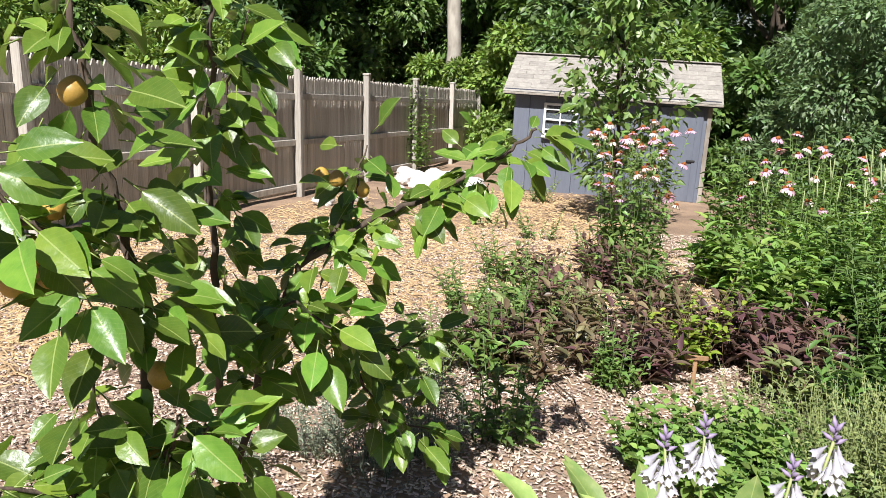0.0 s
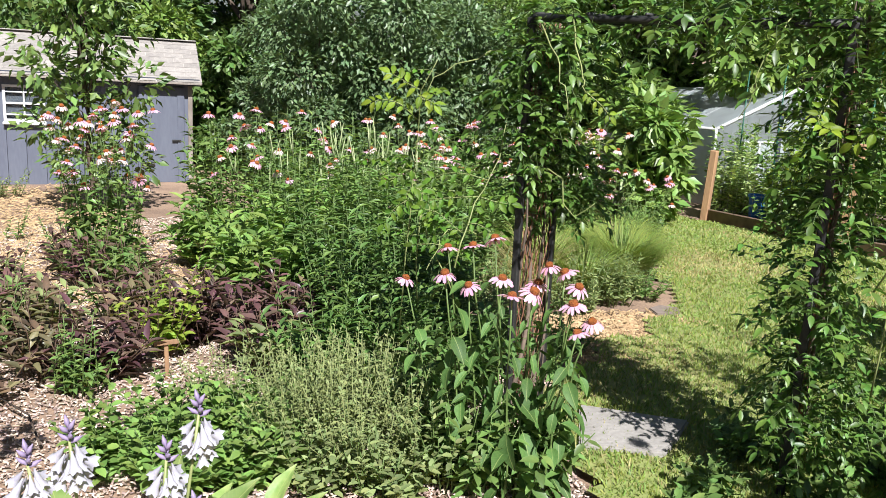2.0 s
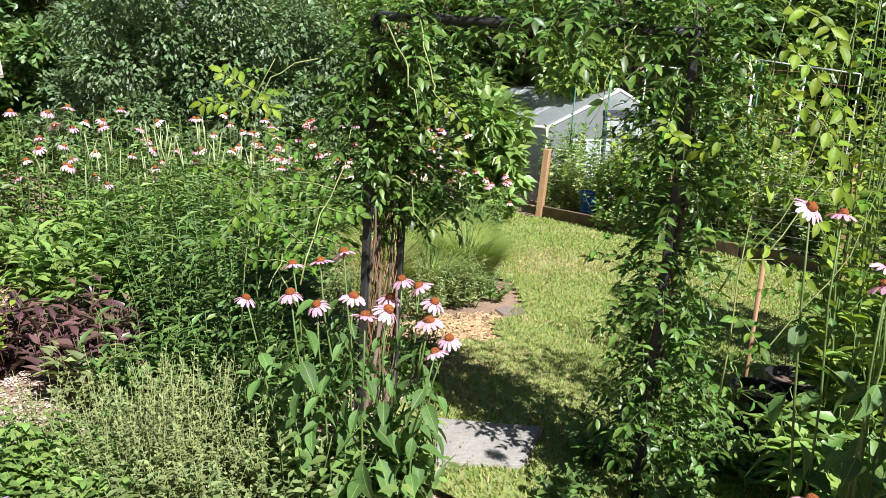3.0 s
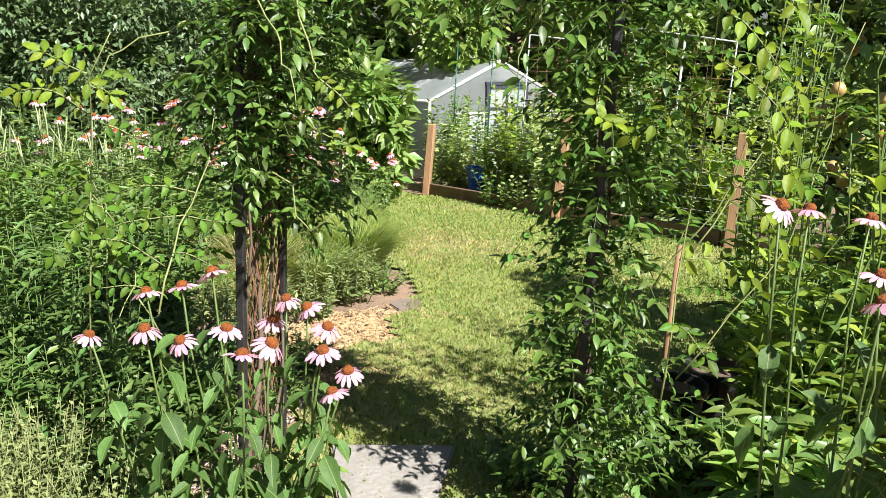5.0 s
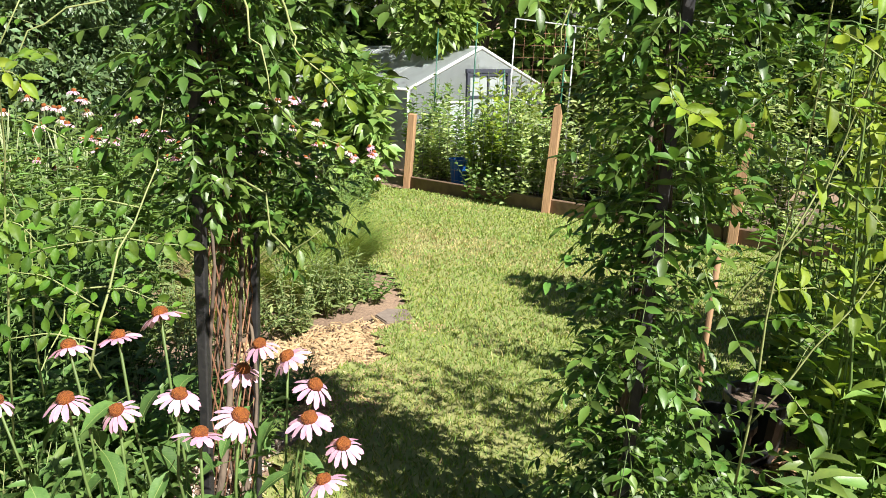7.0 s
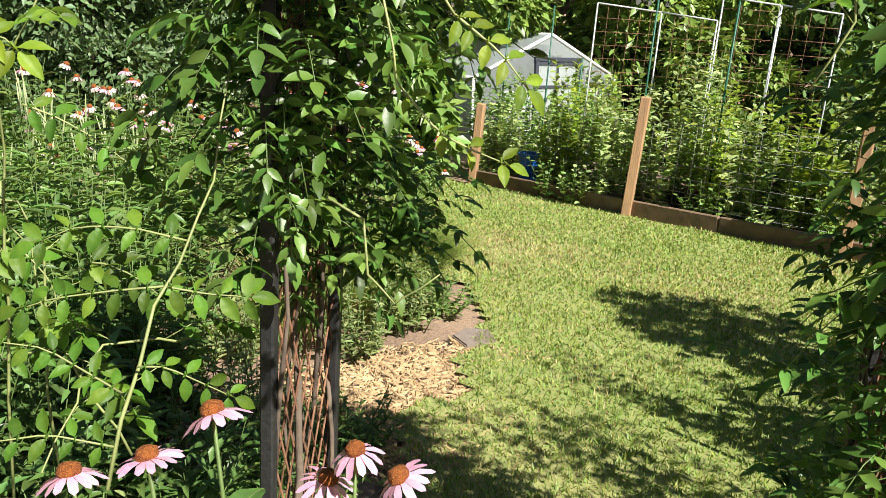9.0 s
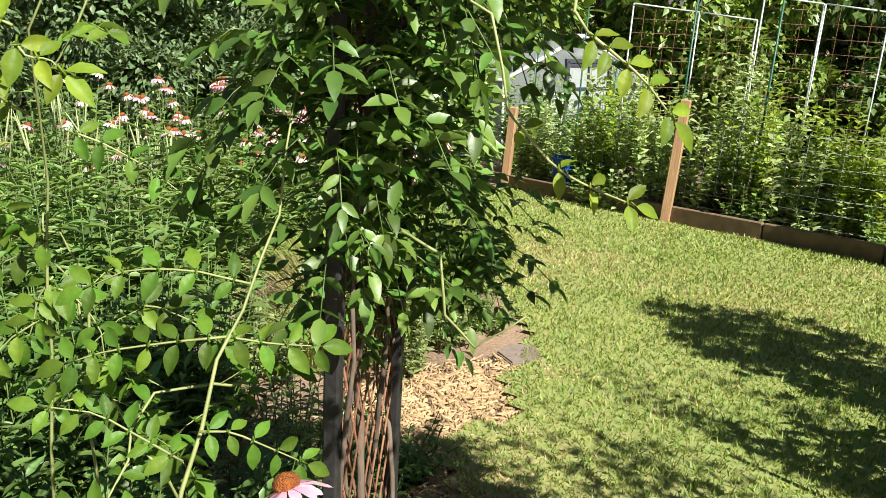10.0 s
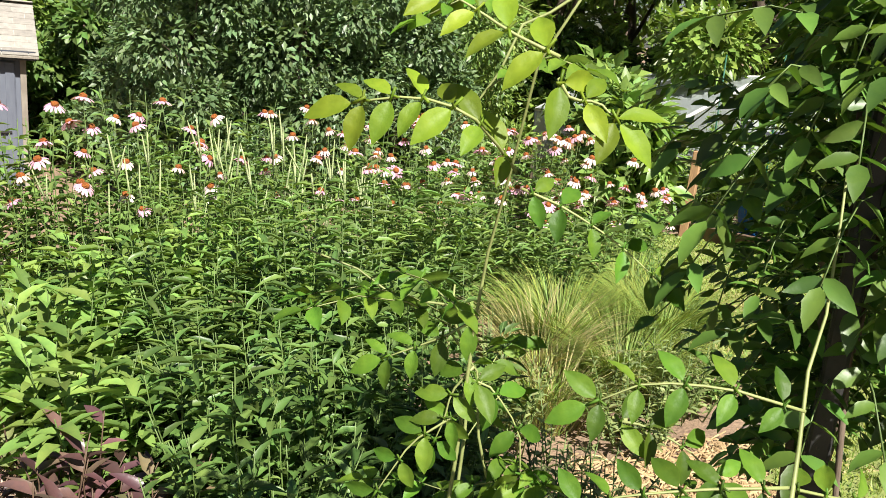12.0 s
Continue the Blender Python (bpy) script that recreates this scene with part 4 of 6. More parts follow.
def trellis(a, b, top, drop, label, mesh_from_z):
    """A pipe frame from a to b (plan), its top at z, with wide mesh."""
    a, b = np.array(a), np.array(b)
    t = thing("trellis", (*a, gz(*a)), label, "trellis", "pipe trellises in the bed")
    o = np.array((*a, gz(*a)))
    A, B = np.array((*a, 0)) - o * (1, 1, 0), np.array((*b, 0)) - o * (1, 1, 0)
    ta, tb = top - o[2], top - drop - o[2]
    for p, z in ((A, ta), (B, tb)):
        part("upright", tube_mesh("upright", [(np.array([p + (0, 0, -0.1), p + (0, 0, z)]), 0.009)], 7), PIPE, t)
    part("crossbar", tube_mesh("crossbar", [(np.array([A + (0, 0, ta), B + (0, 0, tb)]), 0.009)], 7), PIPE, t)
    paths = []
    n = max(3, int(np.linalg.norm(b - a) / 0.15))
    for i in range(n + 1):
        p = A + (B - A) * i / n
        paths.append((np.array([p + (0, 0, mesh_from_z), p + (0, 0, ta - 0.03 - drop * i / n)]), 0.0028))
    z = mesh_from_z
    while z < tb - 0.05:
        paths.append((np.array([A + (0, 0, z), B + (0, 0, z)]), 0.0028))
        z += 0.15
    part("mesh", tube_mesh("mesh", paths, 3), WIRE_RUST, t, "rusted wire mesh")


def stake(x, y, h, material=STAKE, r=0.011, label="thin green garden stake", lean=(0, 0)):
    ob = part("garden_stake", tube_mesh("garden_stake", [(np.array([(0, 0, -0.1), (lean[0], lean[1], h)]), r)], 6), material, None)
    ob.location = (x, y, gz(x, y))
    tagged(ob, label, "stake", "garden stakes")


def bucket():
    x, y = 10.05, 6.38
    t = thing("bucket", (x, y, gz(x, y) + 0.1), "bright blue plastic bucket among tomato plants", "bucket")
    b = bmesh.new()
    prof = [(0.11, 0.0), (0.14, 0.3), (0.155, 0.3), (0.155, 0.33), (0.135, 0.33), (0.105, 0.02)]
    rings = [[b.verts.new((r * math.cos(i * 0.3927), r * math.sin(i * 0.3927), z)) for i in range(16)] for r, z in prof]
    for p, q in zip(rings, rings[1:]):
        for i in range(16):
            b.faces.new((p[i], p[(i + 1) % 16], q[(i + 1) % 16], q[i]))
    b.faces.new(rings[0][::-1])
    b.faces.new(rings[-1])
    part("body", b, BLUE, t)
    part("handle", tube_mesh("handle", [([(0.15 * math.cos(a), 0.0, 0.31 - 0.12 * math.sin(a)) for a in np.linspace(0, 3.14, 9)], 0.004)], 4), WIRE, t)


def nursery_pot(x, y, r, h, label):
    t = thing("nursery_pot", pose(x, y, gz(x, y), 0, 0, rng.uniform(0, 90)), label, "pot", "black nursery pots")
    b = bmesh.new()
    prof = [(r * 0.78, 0.0), (r * 0.95, h * 0.88), (r * 1.03, h * 0.88), (r * 1.03, h), (r * 0.93, h), (r * 0.9, h * 0.8)]
    rings = [[b.verts.new((q * math.cos(i * 0.3142), q * math.sin(i * 0.3142), z)) for i in range(20)] for q, z in prof]
    for p, q in zip(rings, rings[1:]):
        for i in range(20):
            b.faces.new((p[i], p[(i + 1) % 20], q[(i + 1) % 20], q[i]))
    b.faces.new(rings[0][::-1])
    part("body", b, PLASTIC_BLACK, t)
    bs = bmesh.new()
    bmesh.ops.create_circle(bs, cap_ends=True, segments=20, radius=r * 0.905, matrix=pose(0, 0, h * 0.82))
    part("soil", bs, SOIL, t, "dark potting soil")


# ---- pear tree close by ----
def pear_tree(name, foot, limbs, label, fruits):
    """limbs: (points in the world, radius, leaves). Each leaf and each fruit is a part."""
    z0 = gz(*foot)
    o = np.array((*foot, z0))
    t = thing(name, (*foot, z0), label, "tree", "pear trees")
    for k, (pts, r, n_leaf) in enumerate(limbs):
        p = np.array(pts, float) - o
        s = np.linspace(0, len(p) - 1, 5 * len(p))
        p = np.stack([np.interp(s, range(len(p)), p[:, k]) for k in range(3)], 1)
        p[1:-1] += rng.normal(0, 0.004, (len(p) - 2, 3))
        part("branch" if k else "trunk", tube_mesh("branch", [(p, np.linspace(r, r * 0.4, len(s)))], 7), BARK, t)
        for i in range(n_leaf):
            q = (0.1 + 0.9 * (i + rng.random()) / n_leaf) * (len(p) - 1)
            j = min(int(q), len(p) - 2)
            c = p[j] + (p[j + 1] - p[j]) * (q - j)
            if c[2] < 0.12:
                continue
            a = rng.uniform(0, 6.283)
            w = np.array((math.cos(a), math.sin(a), rng.normal(-0.4, 0.5)))
            up = (rng.normal(0.0, 0.5), rng.normal(-0.7, 0.5), 1)
            part("leaf", PEAR_LEAVES[rng.integers(4)], None, t, at=leaf_pose(c + w * rng.uniform(0.02, 0.12), w, up, rng.uniform(0.65, 1.1)))
    for fx, fy, fz, r in fruits:
        part("pear", PEAR_MESH, None, t, "russet golden pear", at=pose(fx - o[0], fy - o[1], fz - o[2], rng.normal(0, 12), rng.normal(0, 12), 0) @ Matrix.Scale(r, 4))


def pear_mesh():
    b = bmesh.new()
    bmesh.ops.create_icosphere(b, subdivisions=3, radius=1)
    for v in b.verts:
        k = 1 - 0.2 * max(0, v.co.z) - 0.05 * max(0, -v.co.z)
        v.co = Vector((v.co.x * k, v.co.y * k, v.co.z * 1.1))
    me = bpy.data.meshes.new("pear")
    b.to_mesh(me)
    b.free()
    me.polygons.foreach_set("use_smooth", np.ones(len(me.polygons), dtype=bool))
    me.materials.append(PEAR)
    return me


PEAR_MESH = pear_mesh()
PEAR_LEAVES = [leaf_object_mesh(0.1 * s, 0.1 * s * a, b, LEAF_PEAR) for s, a, b in ((1.0, 0.58, 0.18), (0.9, 0.66, 0.34), (1.15, 0.52, 0.12), (0.75, 0.6, 0.25))]
LEAFLET_YOUNG = leaf_object_mesh(0.047, 0.023, 0.2, mat("yellow_green_leaflet", (0.15, 0.23, 0.018), (0.22, 0.3, 0.024), rough=0.5, scale=60, bump=0.2, per_object=0.4, translucent=0.34, tip=0.015, spec=0.3))
LEAFLET = leaf_object_mesh(0.046, 0.023, 0.22, mat("young_leaflet", (0.08, 0.165, 0.018), (0.125, 0.22, 0.022), rough=0.5, scale=60, bump=0.2, per_object=0.45, translucent=0.32, tip=0.02, spec=0.3))


# ======== placing ========
ground_sheet()
lawn_faces, lawn_pts = lawn()
picket_fence()
shed()
greenhouse()
bed()
arbour()
slab("stepping_stone", [(2.95, 2.51), (3.26, 2.10), (2.88, 1.92), (2.63, 2.18)], 0.06, "square grey concrete stepping stone in the lawn", top=0.045)
slab("flat_stone", [(4.72, 3.55), (4.8, 3.7), (4.95, 3.72), (5.02, 3.6), (4.88, 3.46)], 0.05, "small flat brown-grey stone at the lawn edge", STONE_BROWN, 0.02)

# woods all round
for i in range(40):
    az = radians(-48 + i * 4.6 + rng.uniform(-1.5, 1.5))
    dist = rng.uniform(18, 21) if i % 2 else rng.uniform(22, 25)
    x, y = math.sin(az) * dist, math.cos(az) * dist
    if y < 3 and x < 12:
        x += 4
    if -4 < x < 1.6 and 12 < y < 24.5:
        x, y = x - 1.5, y + 5.5
    tree("woodland_tree", x, y, rng.uniform(7, 9.5), rng.uniform(2.0, 2.6), 12, 1000, 0.24, LEAF_WOODS2 if 18 < i < 25 else (LEAF_WOODS, LEAF_WOODS2 if i > 13 else LEAF_SHRUB, LEAF_WOODS)[i % 3], BARK, "tall leafy woodland tree behind the garden", trunk_r=0.16, low=0.3, group="woodland edge")
for i in range(34):
    az = radians(-50 + i * 5.5 + rng.uniform(-2, 2))
    dist = rng.uniform(15.8, 18)
    x, y = math.sin(az) * dist, math.cos(az) * dist
    if -3.3 < x < 5 and 11 < y < 16.5:
        y = 17.5
    if -4.5 < x < 1.6 and y < 23:
        x, y = (-2.6 + 0.3 * (y - 16) - 1.6, y) if i % 2 else (1.9, 18.5 + 0.3 * i)
    if 11 < x < 17 and 6 < y < 13:
        x, y = x + 3.5, y + 2
    tree("undergrowth_bush", x, y, rng.uniform(2.2, 3.4), 1.3, 7, 800, 0.17, (LEAF_WOODS2, LEAF_WOODS)[i % 2], BARK, "wild green bush at the edge of the woods", "bush", 0.04, 0.2, "woodland undergrowth")
for x, y in ((-7.5, 25.5), (-4.2, 27.0), (-1.2, 28.5), (1.6, 28.0), (4.2, 26.5)):
    tree("woodland_tree", x, y, 9.0, 2.6, 13, 1000, 0.26, LEAF_WOODS, BARK, "tall leafy woodland tree behind the garden", trunk_r=0.16, low=0.3, group="woodland edge")
trunk = thing("bare_trunk", (0.25, 23.6, gz(0.25, 23.6)), "pale bare tree trunk standing before dark woods", "tree")
part("trunk", tube_mesh("trunk", [(curve_pts((0, 0, -0.1), (0.1, 0, 7), 0, 8, 0.05), np.linspace(0.24, 0.17, 8))], 9), BARK_PALE, trunk)
for x, y, h in ((-0.4, 23.0, 2.6), (0.5, 22.4, 2.5), (1.4, 22.0, 2.8), (2.2, 19.5, 2.6), (2.6, 17.2, 2.4)):
    tree("undergrowth_bush", x, y, h, 0.9, 7, 600, 0.17, LEAF_WOODS2, BARK, "wild green bush at the edge of the woods", "bush", 0.04, 0.2, "woodland undergrowth")
clump("fence_vine", -0.45, 16.6, 1.75, 0.4, 14, 40, 0.12, 0.07, LEAF_FRESH, "yellow-green vine climbing the far fence panel", "climber", shape=LEAF_OVATE, base=0.9)

# shrubs and young trees in front of the shed and beside it
tree("apple_tree", 2.3, 10.4, 3.0, 0.8, 20, 120, 0.14, LEAF_FRUIT, BARK, "young apple tree with open branches before the shed", trunk_r=0.04, low=0.55)
for x, y, h, s, m in ((5.7, 11.2, 3.2, 1.25, LEAF_SHRUB), (6.9, 10.7, 3.2, 1.25, LEAF_SHRUB), (6.3, 13.4, 3.3, 1.1, LEAF_SHRUB), (8.2, 10.6, 3.0, 1.2, LEAF_SHRUB), (9.4, 11.2, 3.4, 1.3, LEAF_FRUIT), (10.8, 12.2, 3.8, 1.4, LEAF_WOODS2)):
    tree("hazel_bush", x, y, h, s, 16, 900, 0.1, m, BARK, "large dense green leafy shrub", "bush", 0.04, 0.0, "tall shrubs beside the shed")
for x, y, h, s in ((8.55, 7.0, 1.55, 0.5), (9.2, 7.7, 1.8, 0.6), (10.0, 8.6, 2.0, 0.65)):
    t = tree("mulberry_bush", x, y, h, s, 11, 130, 0.2, LEAF_FRESH, BARK, "bush with large bright green heart-shaped leaves", "bush", 0.03, 0.25, "large-leaved bushes")

# flowers at the back
for x, y, h, s, n in ((1.72, 7.0, 1.22, 0.42, 46), (2.75, 6.7, 1.3, 0.3, 8), (3.15, 6.9, 1.22, 0.35, 10), (3.6, 6.7, 1.12, 0.35, 12), (4.5, 6.9, 1.15, 0.42, 22), (5.0, 6.6, 1.12, 0.42, 26), (5.4, 6.2, 1.12, 0.42, 26), (5.75, 5.9, 1.12, 0.4, 26), (6.1, 5.6, 1.1, 0.38, 20), (6.6, 6.4, 1.1, 0.4, 14), (7.6, 6.2, 0.7, 0.3, 8)):
    coneflowers(x, y, h, s, n, "tall coneflower clump with many faded pink flowers", 1.35, 18, (0, 1, 2, 2), 0.15, LEAF_FRUIT)
for x, y, h, s, n in ((3.75, 6.15, 1.02, 0.35, 15), (2.9, 6.45, 1.12, 0.22, 4), (4.3, 6.2, 0.92, 0.4, 14), (3.3, 6.3, 0.95, 0.3, 8)):
    t, paths = clump("culvers_root", x, y, h, s, n, 18, 0.11, 0.026, LEAF_FRUIT, "tall perennial with narrow whorled leaves and pale flower spikes", "flower", group="pale spiked perennials")
    for p in paths:
        for q in range(rng.integers(1, 4)):
            a = p[-1] + rng.normal(0, 0.035, 3) * (1, 1, 0.3)
            part("flower_spike", tube_mesh("flower_spike", [(curve_pts(p[-1] - (0, 0, 0.06), a + (0, 0, rng.uniform(0.1, 0.22)), 0, 4), np.array([0.003, 0.0055, 0.005, 0.0015]))], 5), SPIKE, t, "pale greenish-white flower spike")

for x, y, h, s, n in ((3.0, 7.8, 1.15, 0.5, 30), (3.8, 7.9, 1.25, 0.5, 30), (4.6, 7.8, 1.2, 0.5, 30), (5.4, 7.4, 1.2, 0.5, 30), (6.1, 7.0, 1.15, 0.5, 30), (6.9, 7.1, 1.1, 0.5, 30), (3.4, 7.2, 1.0, 0.4, 26), (4.2, 7.2, 1.0, 0.4, 26)):
    clump("leafy_perennial", x, y, h, s, n, 20, 0.16, 0.05, LEAF_FRUIT, "tall leafy green perennial behind the flowers", group="tall green perennials", shrink=0.3)

# middle beds
for x, y, h, s, n, m, lab in ((2.75, 4.5, 0.85, 0.42, 60, LEAF_DARK, "dense dark green narrow-leaved bush"), (3.2, 4.6, 0.9, 0.42, 60, LEAF_DARK, "dense dark green narrow-leaved bush"), (2.95, 5.1, 0.9, 0.42, 50, LEAF_DARK, "dense dark green narrow-leaved bush"),
                              (3.6, 5.1, 0.9, 0.45, 50, LEAF_FRUIT, "dense green narrow-leaved bush"), (4.2, 5.4, 0.95, 0.45, 50, LEAF_FRUIT, "dense green narrow-leaved bush"), (3.5, 5.8, 0.95, 0.45, 50, LEAF_FRESH, "dense green narrow-leaved bush"), (4.8, 5.7, 0.95, 0.45, 50, LEAF_FRUIT, "dense green narrow-leaved bush"), (5.3, 5.3, 0.9, 0.4, 45, LEAF_FRUIT, "dense green narrow-leaved bush")):
    clump("amsonia", x, y, h * rng.uniform(0.78, 1.18), s, int(n * 0.8), 32, 0.14, 0.034, m, lab, "bush", group="narrow-leaved bushes", stem_r=0.003, shrink=0.3)
for x, y, h, s, n in ((2.35, 5.3, 0.52, 0.36, 26), (2.55, 6.0, 0.6, 0.36, 28), (2.5, 6.6, 0.62, 0.34, 24), (2.8, 5.7, 0.66, 0.35, 26), (3.1, 6.1, 0.85, 0.4, 26), (2.3, 4.75, 0.5, 0.25, 18)):
    clump("leafy_perennial", x, y, h * rng.uniform(0.8, 1.2), s, n, 16, 0.2, 0.07, LEAF_FRESH, "bright green lush leafy perennial", group="bright leafy perennials", shrink=0.35)
for i in range(44):
    x, y = rng.uniform(0.15, 2.25), rng.uniform(3.75, 6.9)
    if y < 4.1 and 0.8 < x < 1.8 or y > 4.6 + 1.6 * (2.6 - x) and x > 1.9 or math.hypot(x - 1.48, y - 4.3) < 0.3 or y - 3.6 < 0.35 * (0.6 - x) * 4:
        continue
    clump("penstemon", x, y, rng.uniform(0.24, 0.46), rng.uniform(0.16, 0.27), 14, 7, rng.uniform(0.12, 0.18), 0.05, (LEAF_PURPLE, LEAF_BRONZE, LEAF_FRUIT, LEAF_PURPLE, LEAF_SAGE)[i % 5], ("low maroon-leaved perennial with long dark leaves", "low bronze-leaved perennial in the mulch", "low green-leaved perennial among maroon ones", "low maroon-leaved perennial with long dark leaves", "low grey-green perennial among maroon ones")[i % 5], stem=STEM_RED, rise=0.5, group="maroon-leaved perennials", shrink=0.35)
for x, y, h, s, n in ((0.5, 4.7, 0.4, 0.35, 22), (0.1, 4.3, 0.36, 0.3, 20), (0.95, 4.0, 0.34, 0.22, 14), (0.2, 5.5, 0.42, 0.3, 14), (0.8, 6.0, 0.42, 0.3, 12), (0.3, 3.3, 0.38, 0.26, 18), (-0.1, 3.8, 0.34, 0.25, 16), (1.5, 5.3, 0.42, 0.3, 18), (0.6, 6.8, 0.4, 0.3, 10), (1.5, 7.4, 0.4, 0.3, 12), (1.1, 8.6, 0.35, 0.3, 10), (0.6, 9.6, 0.3, 0.3, 8), (1.5, 12.2, 0.35, 0.4, 12)):
    clump("weedy_herb", x, y, h, s, n, 14, 0.085, 0.034, (LEAF_FRUIT, LEAF_SAGE)[n % 4 == 0], "loose green herb among the mulch", group="loose herbs")
for x, y in ((2.1, 4.3), (1.8, 4.55), (2.0, 4.0)):
    clump("penstemon", x, y, 0.36, 0.28, 20, 7, 0.18, 0.056, LEAF_PURPLE, "low maroon-leaved perennial with long dark leaves", stem=STEM_RED, rise=0.5, group="maroon-leaved perennials", shrink=0.35)
for x, y, h in ((2.35, 3.2, 0.6), (2.0, 3.35, 0.5), (2.65, 3.6, 0.65), (2.3, 3.7, 0.6), (2.45, 2.95, 0.45), (2.2, 2.75, 0.4), (2.75, 3.15, 0.5), (3.0, 3.85, 0.75), (3.3, 4.1, 0.75), (2.7, 4.0, 0.8), (2.45, 4.1, 0.7)):
    clump("amsonia", x, y, h, 0.26, 24, 22, 0.11, 0.034, LEAF_DARK, "dark green narrow-leaved bush under the vine shoots", "bush", group="narrow-leaved bushes", stem_r=0.003, shrink=0.3)
clump("sapling", 1.48, 4.35, 0.6, 0.32, 16, 14, 0.1, 0.05, LEAF_YELLOW, "small sapling with yellow-green leaves in pale mulch", "sapling", stem=STEM_RED, shape=LEAF_OVATE, base=0.1)
for x, y, h, s, n in ((0.95, 3.0, 0.27, 0.24, 34), (1.25, 3.15, 0.28, 0.26, 34), (1.1, 2.75, 0.26, 0.24, 32), (1.45, 2.95, 0.28, 0.26, 32), (1.35, 2.65, 0.24, 0.22, 28)):
    clump("leafy_herb", x, y, h, s, n, 16, 0.065, 0.04, LEAF_FRESH, "low bright green leafy herb", "herb", shape=LEAF_OVATE, group="low leafy herbs", shrink=0.3)
for x, y, h, s, n in ((1.6, 2.75, 0.42, 0.28, 80), (1.85, 2.75, 0.46, 0.28, 80), (1.75, 3.1, 0.42, 0.28, 70), (2.05, 3.0, 0.42, 0.26, 70), (1.5, 3.25, 0.36, 0.26, 55), (1.95, 2.45, 0.4, 0.22, 60), (1.7, 2.45, 0.34, 0.22, 50)):
    clump("catmint", x, y, h, s, n, 20, 0.032, 0.016, LEAF_SAGE, "airy grey-green catmint with thin seedy stems", "herb", stem=STEM_PALE, stem_r=0.0018, group="airy grey-green herbs", shape=LEAF_SIMPLE, shrink=0.3)
for x, y, h, s, n in ((1.75, 2.3, 0.28, 0.22, 24), (1.55, 2.5, 0.26, 0.2, 24), (2.0, 2.25, 0.33, 0.2, 24)):
    clump("leafy_herb", x, y, h, s, n, 14, 0.055, 0.03, LEAF_SAGE, "low green leafy herb under the catmint", "herb", shape=LEAF_OVATE, group="low leafy herbs", shrink=0.3)
for x, y, h, s, n in ((0.02, 3.1, 0.45, 0.2, 44), (-0.25, 2.95, 0.42, 0.22, 40), (-0.5, 3.1, 0.3, 0.22, 36), (-0.8, 2.9, 0.22, 0.2, 36)):
    clump("lavender", x, y, h, s, n, 22, 0.035, 0.009, LEAF_SILVER, "silvery grey narrow-leaved lavender", "herb", stem=LEAF_SILVER, stem_r=0.002, group="silvery herbs", shape=LEAF_SIMPLE, shrink=0.2)


LEAF_HOSTA_OB = mat("hosta_blade", (0.15, 0.27, 0.06), (0.36, 0.42, 0.15), rough=0.4, scale=25, bump=0.15, per_object=0.3, translucent=0.25, vein=True)
HOSTA_LEAF = leaf_object_mesh(0.19, 0.075, 0.35, LEAF_HOSTA_OB)


def bell_mesh():
    """A hanging six-lobed bell flower."""
    b = bmesh.new()
    prof = [(0.002, 0.0), (0.004, -0.012), (0.009, -0.028), (0.011, -0.04), (0.017, -0.052)]
    rings = []
    for r, z in prof:
        rings.append([b.verts.new(((r * (1 + (0.35 if z < -0.05 and i % 2 else 0))) * math.cos(i * 0.5236), (r * (1 + (0.35 if z < -0.05 and i % 2 else 0))) * math.sin(i * 0.5236), z - (0.008 if z < -0.05 and i % 2 else 0))) for i in range(12)])
    for p, q in zip(rings, rings[1:]):
        for i in range(12):
            b.faces.new((p[i], p[(i + 1) % 12], q[(i + 1) % 12], q[i]))
    me = bpy.data.meshes.new("bell_flower")
    b.to_mesh(me)
    b.free()
    me.polygons.foreach_set("use_smooth", np.ones(len(me.polygons), dtype=bool))
    me.materials.append(PETAL_WHITE)
    return me


BUD = tube_mesh("flower_bud", [(np.array([(0, 0, 0), (0, 0, 0.012), (0, 0, 0.026)]), np.array([0.002, 0.0055, 0.001]))], 5)
BUD.materials.append(mat("purple_bud", (0.3, 0.24, 0.36), (0.2, 0.15, 0.25), rough=0.6, scale=80, bump=0.1))


